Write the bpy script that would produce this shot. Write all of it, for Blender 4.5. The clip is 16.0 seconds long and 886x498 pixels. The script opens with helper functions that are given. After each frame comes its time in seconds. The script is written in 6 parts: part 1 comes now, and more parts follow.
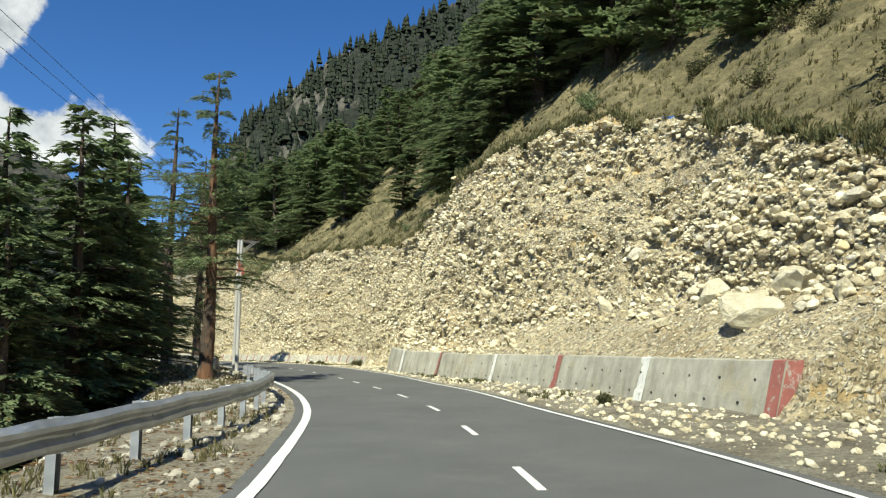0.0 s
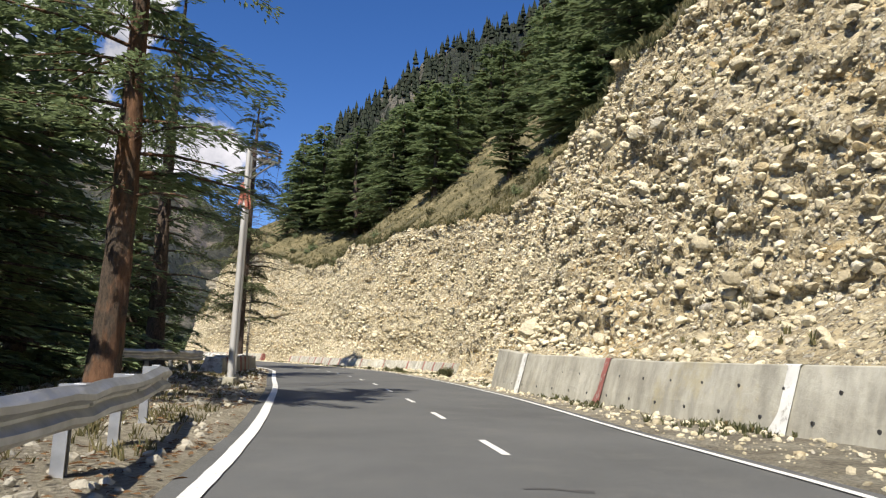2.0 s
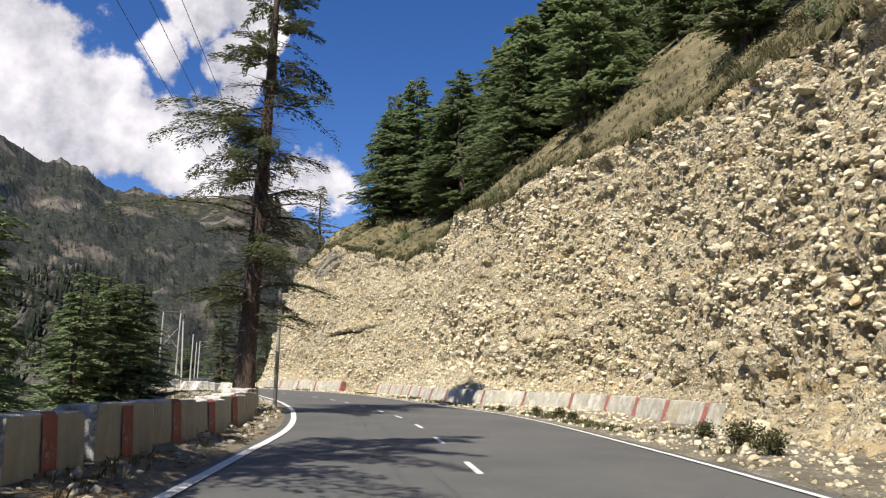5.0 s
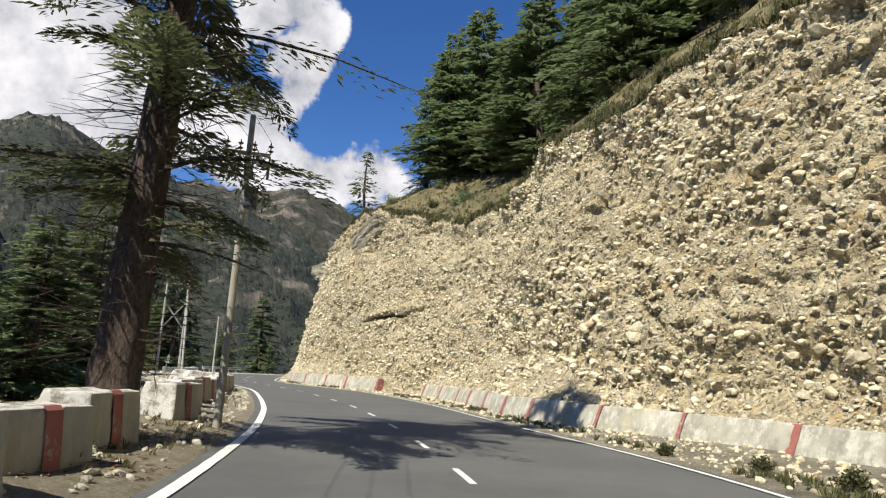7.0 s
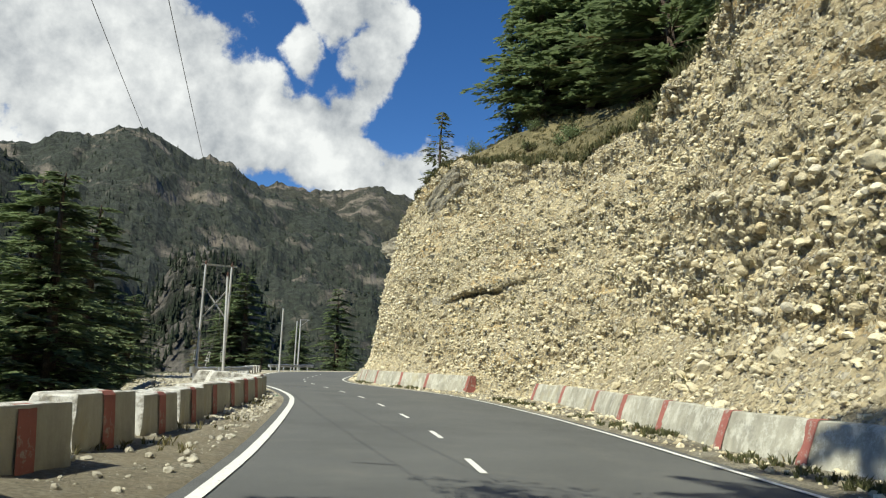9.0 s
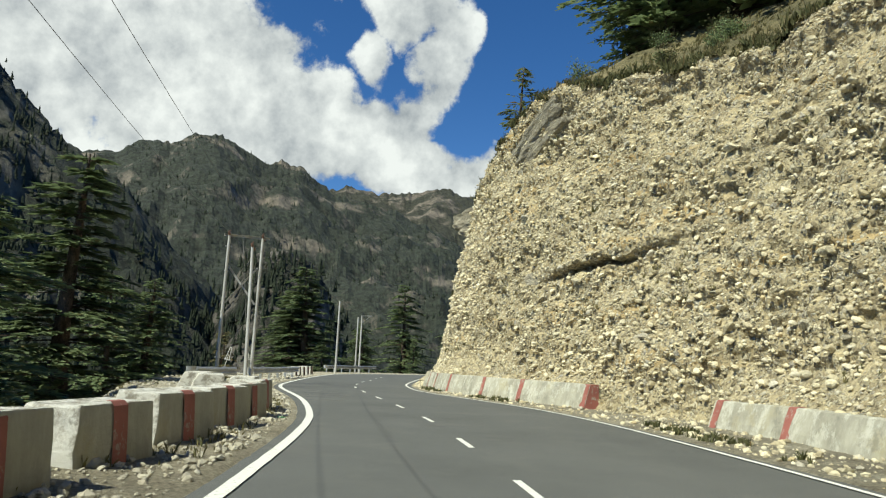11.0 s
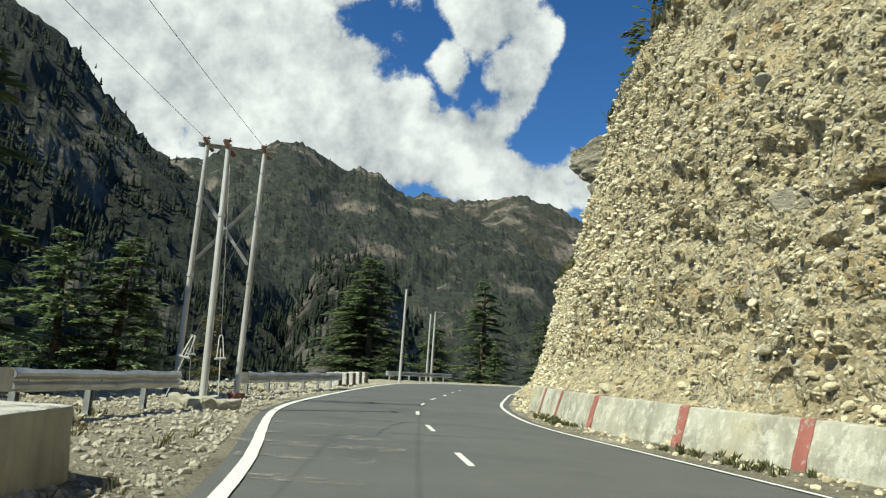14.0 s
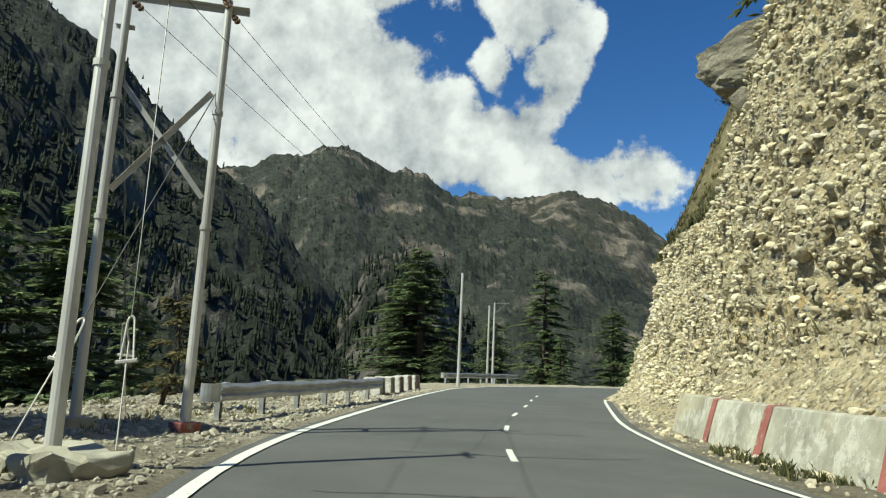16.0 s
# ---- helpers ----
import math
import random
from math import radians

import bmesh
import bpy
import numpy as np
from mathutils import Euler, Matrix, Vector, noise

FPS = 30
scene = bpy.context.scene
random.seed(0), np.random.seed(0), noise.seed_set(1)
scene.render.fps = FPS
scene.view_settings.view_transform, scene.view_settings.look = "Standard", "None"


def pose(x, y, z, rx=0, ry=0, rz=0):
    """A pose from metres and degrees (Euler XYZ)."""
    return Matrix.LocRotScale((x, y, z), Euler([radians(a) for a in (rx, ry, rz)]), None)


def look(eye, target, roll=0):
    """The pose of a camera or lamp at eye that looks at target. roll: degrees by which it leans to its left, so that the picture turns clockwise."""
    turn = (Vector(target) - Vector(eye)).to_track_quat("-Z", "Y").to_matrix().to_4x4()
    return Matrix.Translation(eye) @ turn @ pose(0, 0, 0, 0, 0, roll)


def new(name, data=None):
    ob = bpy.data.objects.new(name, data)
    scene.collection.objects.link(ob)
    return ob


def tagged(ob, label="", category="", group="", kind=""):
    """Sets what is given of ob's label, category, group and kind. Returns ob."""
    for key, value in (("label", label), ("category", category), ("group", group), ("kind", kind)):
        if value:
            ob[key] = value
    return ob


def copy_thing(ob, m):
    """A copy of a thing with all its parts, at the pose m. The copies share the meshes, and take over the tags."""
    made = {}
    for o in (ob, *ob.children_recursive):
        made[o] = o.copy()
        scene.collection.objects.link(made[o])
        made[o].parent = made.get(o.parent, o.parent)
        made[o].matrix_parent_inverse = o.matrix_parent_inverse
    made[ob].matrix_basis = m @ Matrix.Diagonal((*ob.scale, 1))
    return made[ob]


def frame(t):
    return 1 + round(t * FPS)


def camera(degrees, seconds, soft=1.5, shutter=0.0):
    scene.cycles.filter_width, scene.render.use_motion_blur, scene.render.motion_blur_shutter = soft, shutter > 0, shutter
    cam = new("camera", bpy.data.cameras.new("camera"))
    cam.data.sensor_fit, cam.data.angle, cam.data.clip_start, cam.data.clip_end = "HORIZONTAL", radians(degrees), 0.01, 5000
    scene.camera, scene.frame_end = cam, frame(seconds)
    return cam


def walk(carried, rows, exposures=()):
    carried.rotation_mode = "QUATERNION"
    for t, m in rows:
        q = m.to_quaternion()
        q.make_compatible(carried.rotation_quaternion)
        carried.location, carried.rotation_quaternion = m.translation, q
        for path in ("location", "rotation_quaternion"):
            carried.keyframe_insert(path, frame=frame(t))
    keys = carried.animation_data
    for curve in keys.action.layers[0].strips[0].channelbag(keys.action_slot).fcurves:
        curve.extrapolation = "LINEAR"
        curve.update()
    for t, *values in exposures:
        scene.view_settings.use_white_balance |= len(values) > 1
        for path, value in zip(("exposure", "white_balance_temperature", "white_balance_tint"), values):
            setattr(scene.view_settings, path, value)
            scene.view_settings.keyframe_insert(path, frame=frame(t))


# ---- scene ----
cam = camera(64.0, 16.0, 1.2)
PATH = [
    (0, (-1.255, -0.405, 1.394), (-1.166, 1.574, 1.67), -0.4),
    (0.5, (-1.323, 3.831, 1.289), (-1.265, 5.812, 1.56), -0.2),
    (1, (-1.521, 7.828, 1.228), (-1.549, 9.809, 1.5), -0.1),
    (1.5, (-1.911, 12.096, 1.116), (-1.994, 14.073, 1.404), 0.9),
    (2, (-2.392, 16.347, 1.059), (-2.565, 18.317, 1.361), 1.8),
    (2.5, (-3.039, 20.643, 1.1), (-3.275, 22.598, 1.447), 2.0),
    (3, (-3.853, 24.932, 1.161), (-4.147, 26.88, 1.503), 2.7),
    (3.5, (-4.79, 29.12, 1.181), (-5.17, 31.055, 1.517), 2.8),
    (4, (-5.811, 33.193, 1.266), (-6.203, 35.122, 1.623), 2.4),
    (4.2, (-6.2, 34.695, 1.302), (-6.606, 36.621, 1.653), 1.8),
    (6.3, (-10.509, 49.399, 1.22), (-11.051, 51.29, 1.579), 2.2),
    (6.5, (-10.969, 50.724, 1.26), (-11.527, 52.613, 1.607), 2.5),
    (7, (-12.101, 53.731, 1.313), (-12.707, 55.604, 1.662), 3.3),
    (7.5, (-13.255, 56.665, 1.374), (-13.907, 58.527, 1.7), 3.2),
    (8, (-14.464, 59.402, 1.35), (-15.174, 61.241, 1.692), 3.4),
    (8.5, (-15.691, 62.069, 1.377), (-16.461, 63.884, 1.712), 2.5),
    (9, (-17.006, 64.69, 1.379), (-17.818, 66.489, 1.699), 2.0),
    (9.5, (-18.311, 67.173, 1.393), (-19.183, 68.945, 1.708), 1.6),
    (9.7, (-18.837, 68.126, 1.389), (-19.732, 69.887, 1.701), 1.2),
    (11.8, (-25.108, 78.171, 1.239), (-26.135, 79.857, 1.56), 3.3),
    (12, (-25.691, 79.038, 1.236), (-26.728, 80.718, 1.554), 3.2),
    (12.5, (-27.161, 81.205, 1.219), (-28.218, 82.873, 1.539), 3.4),
    (13, (-28.709, 83.338, 1.223), (-29.789, 84.986, 1.564), 4.2),
    (13.5, (-30.15, 85.276, 1.238), (-31.276, 86.894, 1.578), 4.6),
    (14, (-31.597, 87.128, 1.251), (-32.758, 88.722, 1.58), 4.0),
    (14.5, (-33.06, 88.926, 1.251), (-34.257, 90.495, 1.579), 3.6),
    (15, (-34.538, 90.639, 1.255), (-35.775, 92.174, 1.593), 3.5),
    (15.5, (-36.02, 92.299, 1.249), (-37.274, 93.82, 1.585), 3.5),
    (16, (-37.507, 93.94, 1.245), (-38.776, 95.452, 1.565), 2.7),
]
walk(cam, [(t, look(eye, target, roll)) for t, eye, target, roll in PATH],
     [(0.0, 0.65, 6500, 3), (2.5, 0.63, 6500, 18), (4.0, 0.61, 6500, 18), (7.0, 0.55, 6500, 14), (9.5, 0.44, 6500, 3), (12.5, 0.42, 6500, 0), (14.5, 0.46, 6500, -2), (16.0, 0.42, 6500, -3)])

# ---- light ----
SUN_FROM = Vector((-0.33, -0.944, 1.17)).normalized()
world = bpy.data.worlds.new("world")
scene.world = world
world.use_nodes = True


def build_sky():
    nt = world.node_tree
    nt.nodes.clear()
    n, lk = nt.nodes.new, nt.links.new
    out, bg, sky = n("ShaderNodeOutputWorld"), n("ShaderNodeBackground"), n("ShaderNodeTexSky")
    sky.sky_type, sky.sun_disc = "NISHITA", False
    sky.sun_elevation, sky.sun_rotation = radians(49.5), math.atan2(SUN_FROM.x, SUN_FROM.y)
    sky.altitude, sky.air_density, sky.dust_density, sky.ozone_density = 2600, 1.0, 0.3, 2.0
    tc = n("ShaderNodeTexCoord")
    sep = n("ShaderNodeSeparateXYZ")
    lk(tc.outputs["Generated"], sep.inputs[0])

    def m(op, a, b=None, c=None, clamp=False):
        q = n("ShaderNodeMath")
        q.operation, q.use_clamp = op, clamp
        for k, v in enumerate((a, b, c)):
            if v is None:
                continue
            if isinstance(v, (int, float)):
                q.inputs[k].default_value = v
            else:
                lk(v, q.inputs[k])
        return q.outputs[0]

    az = m("MULTIPLY", m("ARCTAN2", m("MULTIPLY", sep.outputs[0], -1.0), sep.outputs[1]), 180 / math.pi)
    el = m("MULTIPLY", m("ARCSINE", sep.outputs[2]), 180 / math.pi)
    warp = n("ShaderNodeTexNoise")
    warp.inputs["Scale"].default_value, warp.inputs["Detail"].default_value = 9.0, 9.0
    warp.inputs["Roughness"].default_value = 0.62
    lk(tc.outputs["Generated"], warp.inputs["Vector"])
    fine = n("ShaderNodeTexNoise")
    fine.inputs["Scale"].default_value, fine.inputs["Detail"].default_value = 30.0, 8.0
    lk(tc.outputs["Generated"], fine.inputs["Vector"])
    # cumulus heaps: azimuth to the left of +y, elevation, half width, half height, weight
    heaps = [(58.6, 22.1, 15, 9.5, 1.25), (70, 23, 13, 11, 1.1), (48.6, 22.2, 6.5, 5.2, 1.1), (50.6, 17, 9.5, 4.4, 1.1), (42.5, 17.2, 8, 4.2, 1.1),
             (34.0, 27.8, 4.6, 3.8, 1.0), (30.9, 23.6, 2.8, 4.6, 0.9), (35.5, 17.4, 6.5, 3.9, 1.1), (30.5, 15.3, 4.6, 3.2, 1.05), (62.7, 17, 8, 5, 1.0),
             (23.2, 16.2, 3.2, 2.9, 0.85), (36.8, 22.6, 2.6, 2.4, 0.62), (32.0, 20.0, 3.4, 3.2, 0.9), (52, 30, 12, 5, 1.0), (74, 14, 14, 7, .8), (27.0, 14.4, 2.8, 2.4, 0.85)]
    wide = n("ShaderNodeTexNoise")
    wide.inputs["Scale"].default_value, wide.inputs["Detail"].default_value = 5.0, 4.0
    lk(tc.outputs["Generated"], wide.inputs["Vector"])
    drift = n("ShaderNodeSeparateColor")
    lk(wide.outputs["Color"], drift.inputs[0])
    az = m("ADD", az, m("MULTIPLY", m("SUBTRACT", drift.outputs[0], 0.5), 11.0))
    el = m("ADD", el, m("MULTIPLY", m("SUBTRACT", drift.outputs[1], 0.5), 9.0))
    total = None
    for a, e, w, h, k in heaps:
        u = m("POWER", m("DIVIDE", m("SUBTRACT", az, a), w), 2.0)
        v = m("POWER", m("DIVIDE", m("SUBTRACT", el, e), h), 2.0)
        g = m("MULTIPLY", m("SUBTRACT", 1.0, m("ADD", u, v)), k)
        total = g if total is None else m("MAXIMUM", total, g)
    dens = m("ADD", m("MAXIMUM", total, -0.8), m("MULTIPLY", m("SUBTRACT", warp.outputs["Fac"], 0.48), 3.6))
    cover = n("ShaderNodeMapRange")
    cover.interpolation_type = "SMOOTHSTEP"
    cover.inputs["From Min"].default_value, cover.inputs["From Max"].default_value = -0.02, 0.42
    lk(dens, cover.inputs["Value"])
    shade = n("ShaderNodeValToRGB")
    shade.color_ramp.elements[0].position, shade.color_ramp.elements[0].color = 0.36, (0.34, 0.37, 0.42, 1)
    shade.color_ramp.elements[1].position, shade.color_ramp.elements[1].color = 0.66, (1.0, 1.0, 1.0, 1)
    lift = m("ADD", m("MULTIPLY", warp.outputs["Fac"], 0.75), m("MULTIPLY", fine.outputs["Fac"], 0.35))
    lk(lift, shade.inputs[0])
    mul = n("ShaderNodeVectorMath")
    mul.operation = "SCALE"
    mul.inputs["Scale"].default_value = CLOUD_GLOW
    lk(shade.outputs[0], mul.inputs[0])
    mix = n("ShaderNodeMix")
    mix.data_type = "RGBA"
    lk(cover.outputs[0], mix.inputs["Factor"])
    deep = n("ShaderNodeHueSaturation")
    deep.inputs["Saturation"].default_value, deep.inputs["Value"].default_value = 1.28, 0.95
    deep.inputs["Hue"].default_value = 0.508
    lk(sky.outputs[0], deep.inputs["Color"])
    lk(deep.outputs[0], mix.inputs["A"])
    lk(mul.outputs[0], mix.inputs["B"])
    lk(mix.outputs["Result"], bg.inputs["Color"])
    bg.inputs["Strength"].default_value = SKY
    lk(bg.outputs[0], out.inputs[0])


SKY, CLOUD_GLOW = 0.104, 6.6
build_sky()
sun = new("sun", bpy.data.lights.new("sun", "SUN"))
sun.data.energy, sun.data.angle, sun.data.color = 4.9, radians(0.53), (1.0, 0.955, 0.79)
sun.matrix_basis = look(SUN_FROM * 50, (0, 0, 0))

# ---- materials ----


class Mat:
    """A procedural material: a principled shader with helpers to mix colours and add relief."""

    def __init__(self, name, rough=0.9, metal=0.0):
        self.m = bpy.data.materials.new(name)
        self.m.use_nodes = True
        self.nt = self.m.node_tree
        self.b = self.nt.nodes["Principled BSDF"]
        self.b.inputs["Roughness"].default_value, self.b.inputs["Metallic"].default_value = rough, metal
        self.pos = self.nt.nodes.new("ShaderNodeTexCoord").outputs["Object"]

    def n(self, kind):
        return self.nt.nodes.new(kind)

    def lk(self, a, b):
        self.nt.links.new(a, b)

    def noise(self, scale, detail=6.0, rough=0.55, vec=None, stretch=None):
        t = self.n("ShaderNodeTexNoise")
        t.inputs["Scale"].default_value, t.inputs["Detail"].default_value, t.inputs["Roughness"].default_value = scale, detail, rough
        v = vec or self.pos
        if stretch:
            mp = self.n("ShaderNodeMapping")
            mp.inputs["Scale"].default_value = stretch
            self.lk(v, mp.inputs["Vector"])
            v = mp.outputs[0]
        self.lk(v, t.inputs["Vector"])
        return t.outputs["Fac"]

    def ramp(self, fac, *stops):
        r = self.n("ShaderNodeValToRGB")
        e = r.color_ramp.elements
        while len(e) < len(stops):
            e.new(0.5)
        for k, (p, c) in enumerate(stops):
            e[k].position = p
            e[k].color = (c, c, c, 1) if isinstance(c, (int, float)) else (*c, 1)
        self.lk(fac, r.inputs[0])
        return r.outputs[0]

    def mix(self, fac, a, b, mode="MIX"):
        x = self.n("ShaderNodeMix")
        x.data_type, x.blend_type = "RGBA", mode
        for s, v in ((x.inputs["Factor"], fac), (x.inputs["A"], a), (x.inputs["B"], b)):
            if isinstance(v, (int, float)):
                s.default_value = v
            elif isinstance(v, tuple):
                s.default_value = (*v, 1)
            else:
                self.lk(v, s)
        return x.outputs["Result"]

    def color(self, out):
        self.lk(out, self.b.inputs["Base Color"])
        return self

    def bump(self, fac, dist=0.02, strength=0.8, prev=None):
        q = self.n("ShaderNodeBump")
        q.inputs["Strength"].default_value, q.inputs["Distance"].default_value = strength, dist
        self.lk(fac, q.inputs["Height"])
        if prev:
            self.lk(prev, q.inputs["Normal"])
        self.lk(q.outputs[0], self.b.inputs["Normal"])
        return q.outputs[0]

    def random(self, island=False):
        if island:
            return self.n("ShaderNodeNewGeometry").outputs["Random Per Island"]
        return self.n("ShaderNodeObjectInfo").outputs["Random"]


def earth_mat(name, dark, mid, light, scale=0.6, grain=9.0, relief=0.06):
    q = Mat(name, 0.95)
    c = q.ramp(q.noise(scale, 8, 0.62), (0.3, dark), (0.5, mid), (0.7, light))
    g = q.ramp(q.noise(grain, 5, 0.6), (0.3, 0.55), (0.7, 1.35))
    q.color(q.mix(1.0, c, g, "MULTIPLY"))
    b = q.bump(q.noise(grain * 0.5, 8, 0.7), relief, 1.0)
    q.bump(q.noise(grain * 4, 4, 0.6), relief * 0.25, 0.8, b)
    return q


def make_asphalt():
    q = Mat("asphalt", 0.82)
    c = q.ramp(q.noise(0.35, 5, 0.6), (0.3, (0.078, 0.081, 0.079)), (0.7, (0.106, 0.109, 0.106)))
    sp = q.ramp(q.noise(140, 2, 0.5), (0.35, 0.75), (0.65, 1.3))
    c = q.mix(q.ramp(q.noise(0.9, 8, 0.7), (0.52, 0.0), (0.70, 0.6)), c, (0.125, 0.124, 0.115))
    c = q.mix(q.ramp(q.noise(0.22, 6, 0.65), (0.54, 0.0), (0.66, 0.5)), c, (0.062, 0.064, 0.064))
    q.color(q.mix(1.0, c, sp, "MULTIPLY"))
    q.bump(q.noise(160, 3, 0.5), 0.004, 0.7)
    return q.m


ASPHALT = make_asphalt()
q = Mat("road_paint", 0.75)
q.color(q.ramp(q.noise(14, 8, 0.75), (0.32, (0.22, 0.22, 0.21)), (0.44, (0.66, 0.66, 0.62)), (0.8, (0.78, 0.78, 0.74))))
ROAD_PAINT = q.m

CLIFF = earth_mat("cliff_earth", (0.27, 0.215, 0.122), (0.45, 0.375, 0.23), (0.58, 0.50, 0.325), 0.45, 5.0, 0.11)
GRAVEL = earth_mat("gravel_earth", (0.165, 0.142, 0.10), (0.29, 0.26, 0.19), (0.43, 0.40, 0.31), 0.9, 16.0, 0.07).m


def make_verge():
    """Gravel that turns to dry turf and leaf mould along the middle stretch."""
    q = earth_mat("verge_earth", (0.24, 0.21, 0.15), (0.40, 0.36, 0.27), (0.54, 0.50, 0.40), 0.9, 16.0, 0.07)
    stone = q.b.inputs["Base Color"].links[0].from_socket
    sep = q.n("ShaderNodeSeparateXYZ")
    q.lk(q.pos, sep.inputs[0])
    reach = q.n("ShaderNodeMath")
    reach.operation = "MULTIPLY"
    reach.inputs[1].default_value = 0.01
    q.lk(sep.outputs[1], reach.inputs[0])
    stretch = q.ramp(reach.outputs[0], (0.30, 0.2), (0.38, 0.8), (0.74, 0.7), (0.86, 0.1))
    turf = q.ramp(q.noise(2.5, 8, 0.7), (0.3, (0.12, 0.098, 0.056)), (0.55, (0.23, 0.185, 0.11)), (0.75, (0.36, 0.30, 0.20)))
    patch = q.ramp(q.noise(0.9, 8, 0.7), (0.40, 0.0), (0.56, 0.95))
    q.color(q.mix(q.mix(1.0, stretch, patch, "MULTIPLY"), stone, turf))
    return q.m


VERGE = make_verge()


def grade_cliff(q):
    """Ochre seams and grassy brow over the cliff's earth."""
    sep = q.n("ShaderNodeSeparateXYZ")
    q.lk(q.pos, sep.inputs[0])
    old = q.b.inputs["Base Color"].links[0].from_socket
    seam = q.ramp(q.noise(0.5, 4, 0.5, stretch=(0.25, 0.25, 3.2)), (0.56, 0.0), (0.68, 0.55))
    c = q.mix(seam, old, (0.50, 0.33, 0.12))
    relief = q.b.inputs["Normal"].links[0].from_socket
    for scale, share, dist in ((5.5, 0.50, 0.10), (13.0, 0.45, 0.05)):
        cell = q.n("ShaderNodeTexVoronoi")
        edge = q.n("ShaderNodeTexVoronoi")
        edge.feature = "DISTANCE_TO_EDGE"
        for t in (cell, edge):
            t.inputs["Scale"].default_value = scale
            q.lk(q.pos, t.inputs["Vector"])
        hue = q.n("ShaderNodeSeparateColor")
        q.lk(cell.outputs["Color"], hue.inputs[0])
        # random stone tones, all painted darker for the shade between the loose stones
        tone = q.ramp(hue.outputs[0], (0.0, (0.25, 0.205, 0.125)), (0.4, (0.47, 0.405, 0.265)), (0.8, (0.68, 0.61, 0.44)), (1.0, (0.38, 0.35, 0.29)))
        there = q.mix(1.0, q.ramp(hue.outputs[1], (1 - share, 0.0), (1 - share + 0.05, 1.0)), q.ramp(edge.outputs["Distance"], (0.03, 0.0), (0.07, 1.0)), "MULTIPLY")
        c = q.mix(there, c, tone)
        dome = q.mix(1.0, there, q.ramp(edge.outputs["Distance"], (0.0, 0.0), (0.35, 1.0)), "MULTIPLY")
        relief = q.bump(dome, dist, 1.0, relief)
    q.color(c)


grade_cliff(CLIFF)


def make_stone(name, island, grey=0.0):
    q = Mat(name, 0.88)
    tone = q.ramp(q.random(island), (0.0, (0.44, 0.375, 0.245)), (0.3, (0.66, 0.58, 0.395)), (0.8, (0.85, 0.77, 0.555)), (0.95, (0.56, 0.52, 0.43)), (1.0, (0.66, 0.53, 0.30)))
    tone = q.mix(grey, tone, (0.40, 0.39, 0.36))
    g = q.ramp(q.noise(5, 7, 0.65), (0.3, 0.72), (0.7, 1.18))
    q.color(q.mix(1.0, tone, g, "MULTIPLY"))
    q.bump(q.noise(14, 7, 0.7), 0.06, 1.0)
    return q.m


STONE, STONES, GREY_STONES = make_stone("stone", False), make_stone("stones", True), make_stone("grey_stones", True, 0.6)
q = Mat("grey_slab", 0.9)
q.color(q.mix(1.0, q.ramp(q.noise(1.6, 8, 0.65), (0.3, (0.27, 0.24, 0.18)), (0.7, (0.50, 0.455, 0.35))), q.ramp(q.noise(7, 6, 0.7, stretch=(1, 1, 2.5)), (0.3, 0.7), (0.7, 1.15)), "MULTIPLY"))
b = q.bump(q.noise(2.2, 5, 0.6, stretch=(0.5, 0.5, 4)), 0.25, 1.0)
q.bump(q.noise(9, 8, 0.7, stretch=(1, 1, 3)), 0.10, 1.0, b)
SLAB = q.m

GRASS_SLOPE = earth_mat("grassy_earth", (0.062, 0.058, 0.027), (0.14, 0.12, 0.058), (0.25, 0.21, 0.115), 0.5, 6.0, 0.10).m
VALLEY = earth_mat("forest_floor", (0.028, 0.036, 0.018), (0.055, 0.06, 0.03), (0.12, 0.10, 0.06), 0.12, 2.0, 0.3).m


def make_concrete(name, old):
    """Cast concrete: plain and streaked, or old with peeling whitewash and dark stains."""
    q = Mat(name, 0.9)
    c = q.ramp(q.noise(0.9, 8, 0.65), (0.3, (0.27, 0.255, 0.205)), (0.5, (0.365, 0.35, 0.285)), (0.72, (0.45, 0.435, 0.365)))
    st = q.ramp(q.noise(3.0, 6, 0.6, stretch=(1, 1, 0.18)), (0.35, 0.76), (0.6, 1.08))
    c = q.mix(1.0, c, st, "MULTIPLY")
    if old:
        c = q.mix(q.ramp(q.noise(2.6, 10, 0.78, stretch=(1, 1, 0.7)), (0.50, 0.0), (0.58, 0.65)), c, (0.58, 0.57, 0.50))
    c = q.mix(q.ramp(q.noise(0.55, 7, 0.7), (0.56, 0.0), (0.66, 0.55)), c, (0.36, 0.31, 0.17))
    c = q.mix(q.ramp(q.noise(1.7, 9, 0.75), (0.55, 0.0), (0.64, 0.55 if old else 0.22)), c, (0.17, 0.165, 0.14))
    q.color(c)
    b = q.bump(q.noise(6, 8, 0.7), 0.03, 0.7)
    q.bump(q.noise(60, 3, 0.5), 0.005, 0.6, b)
    return q.m


CONCRETE, CONCRETE_OLD = make_concrete("concrete", False), make_concrete("whitewashed_concrete", True)


def make_paint(name, col, wear):
    q = Mat(name, 0.8)
    f = q.ramp(q.noise(7, 9, 0.72), (wear - 0.05, 0.0), (wear + 0.05, 1.0))
    g = q.ramp(q.noise(2.5, 5, 0.6), (0.3, 0.8), (0.7, 1.1))
    q.color(q.mix(1.0, q.mix(f, (0.36, 0.345, 0.30), col), g, "MULTIPLY"))
    q.bump(q.noise(30, 5, 0.6), 0.006, 0.6)
    return q.m


RED, WHITE = make_paint("red_paint", (0.30, 0.105, 0.085), 0.40), make_paint("white_paint", (0.72, 0.72, 0.67), 0.42)


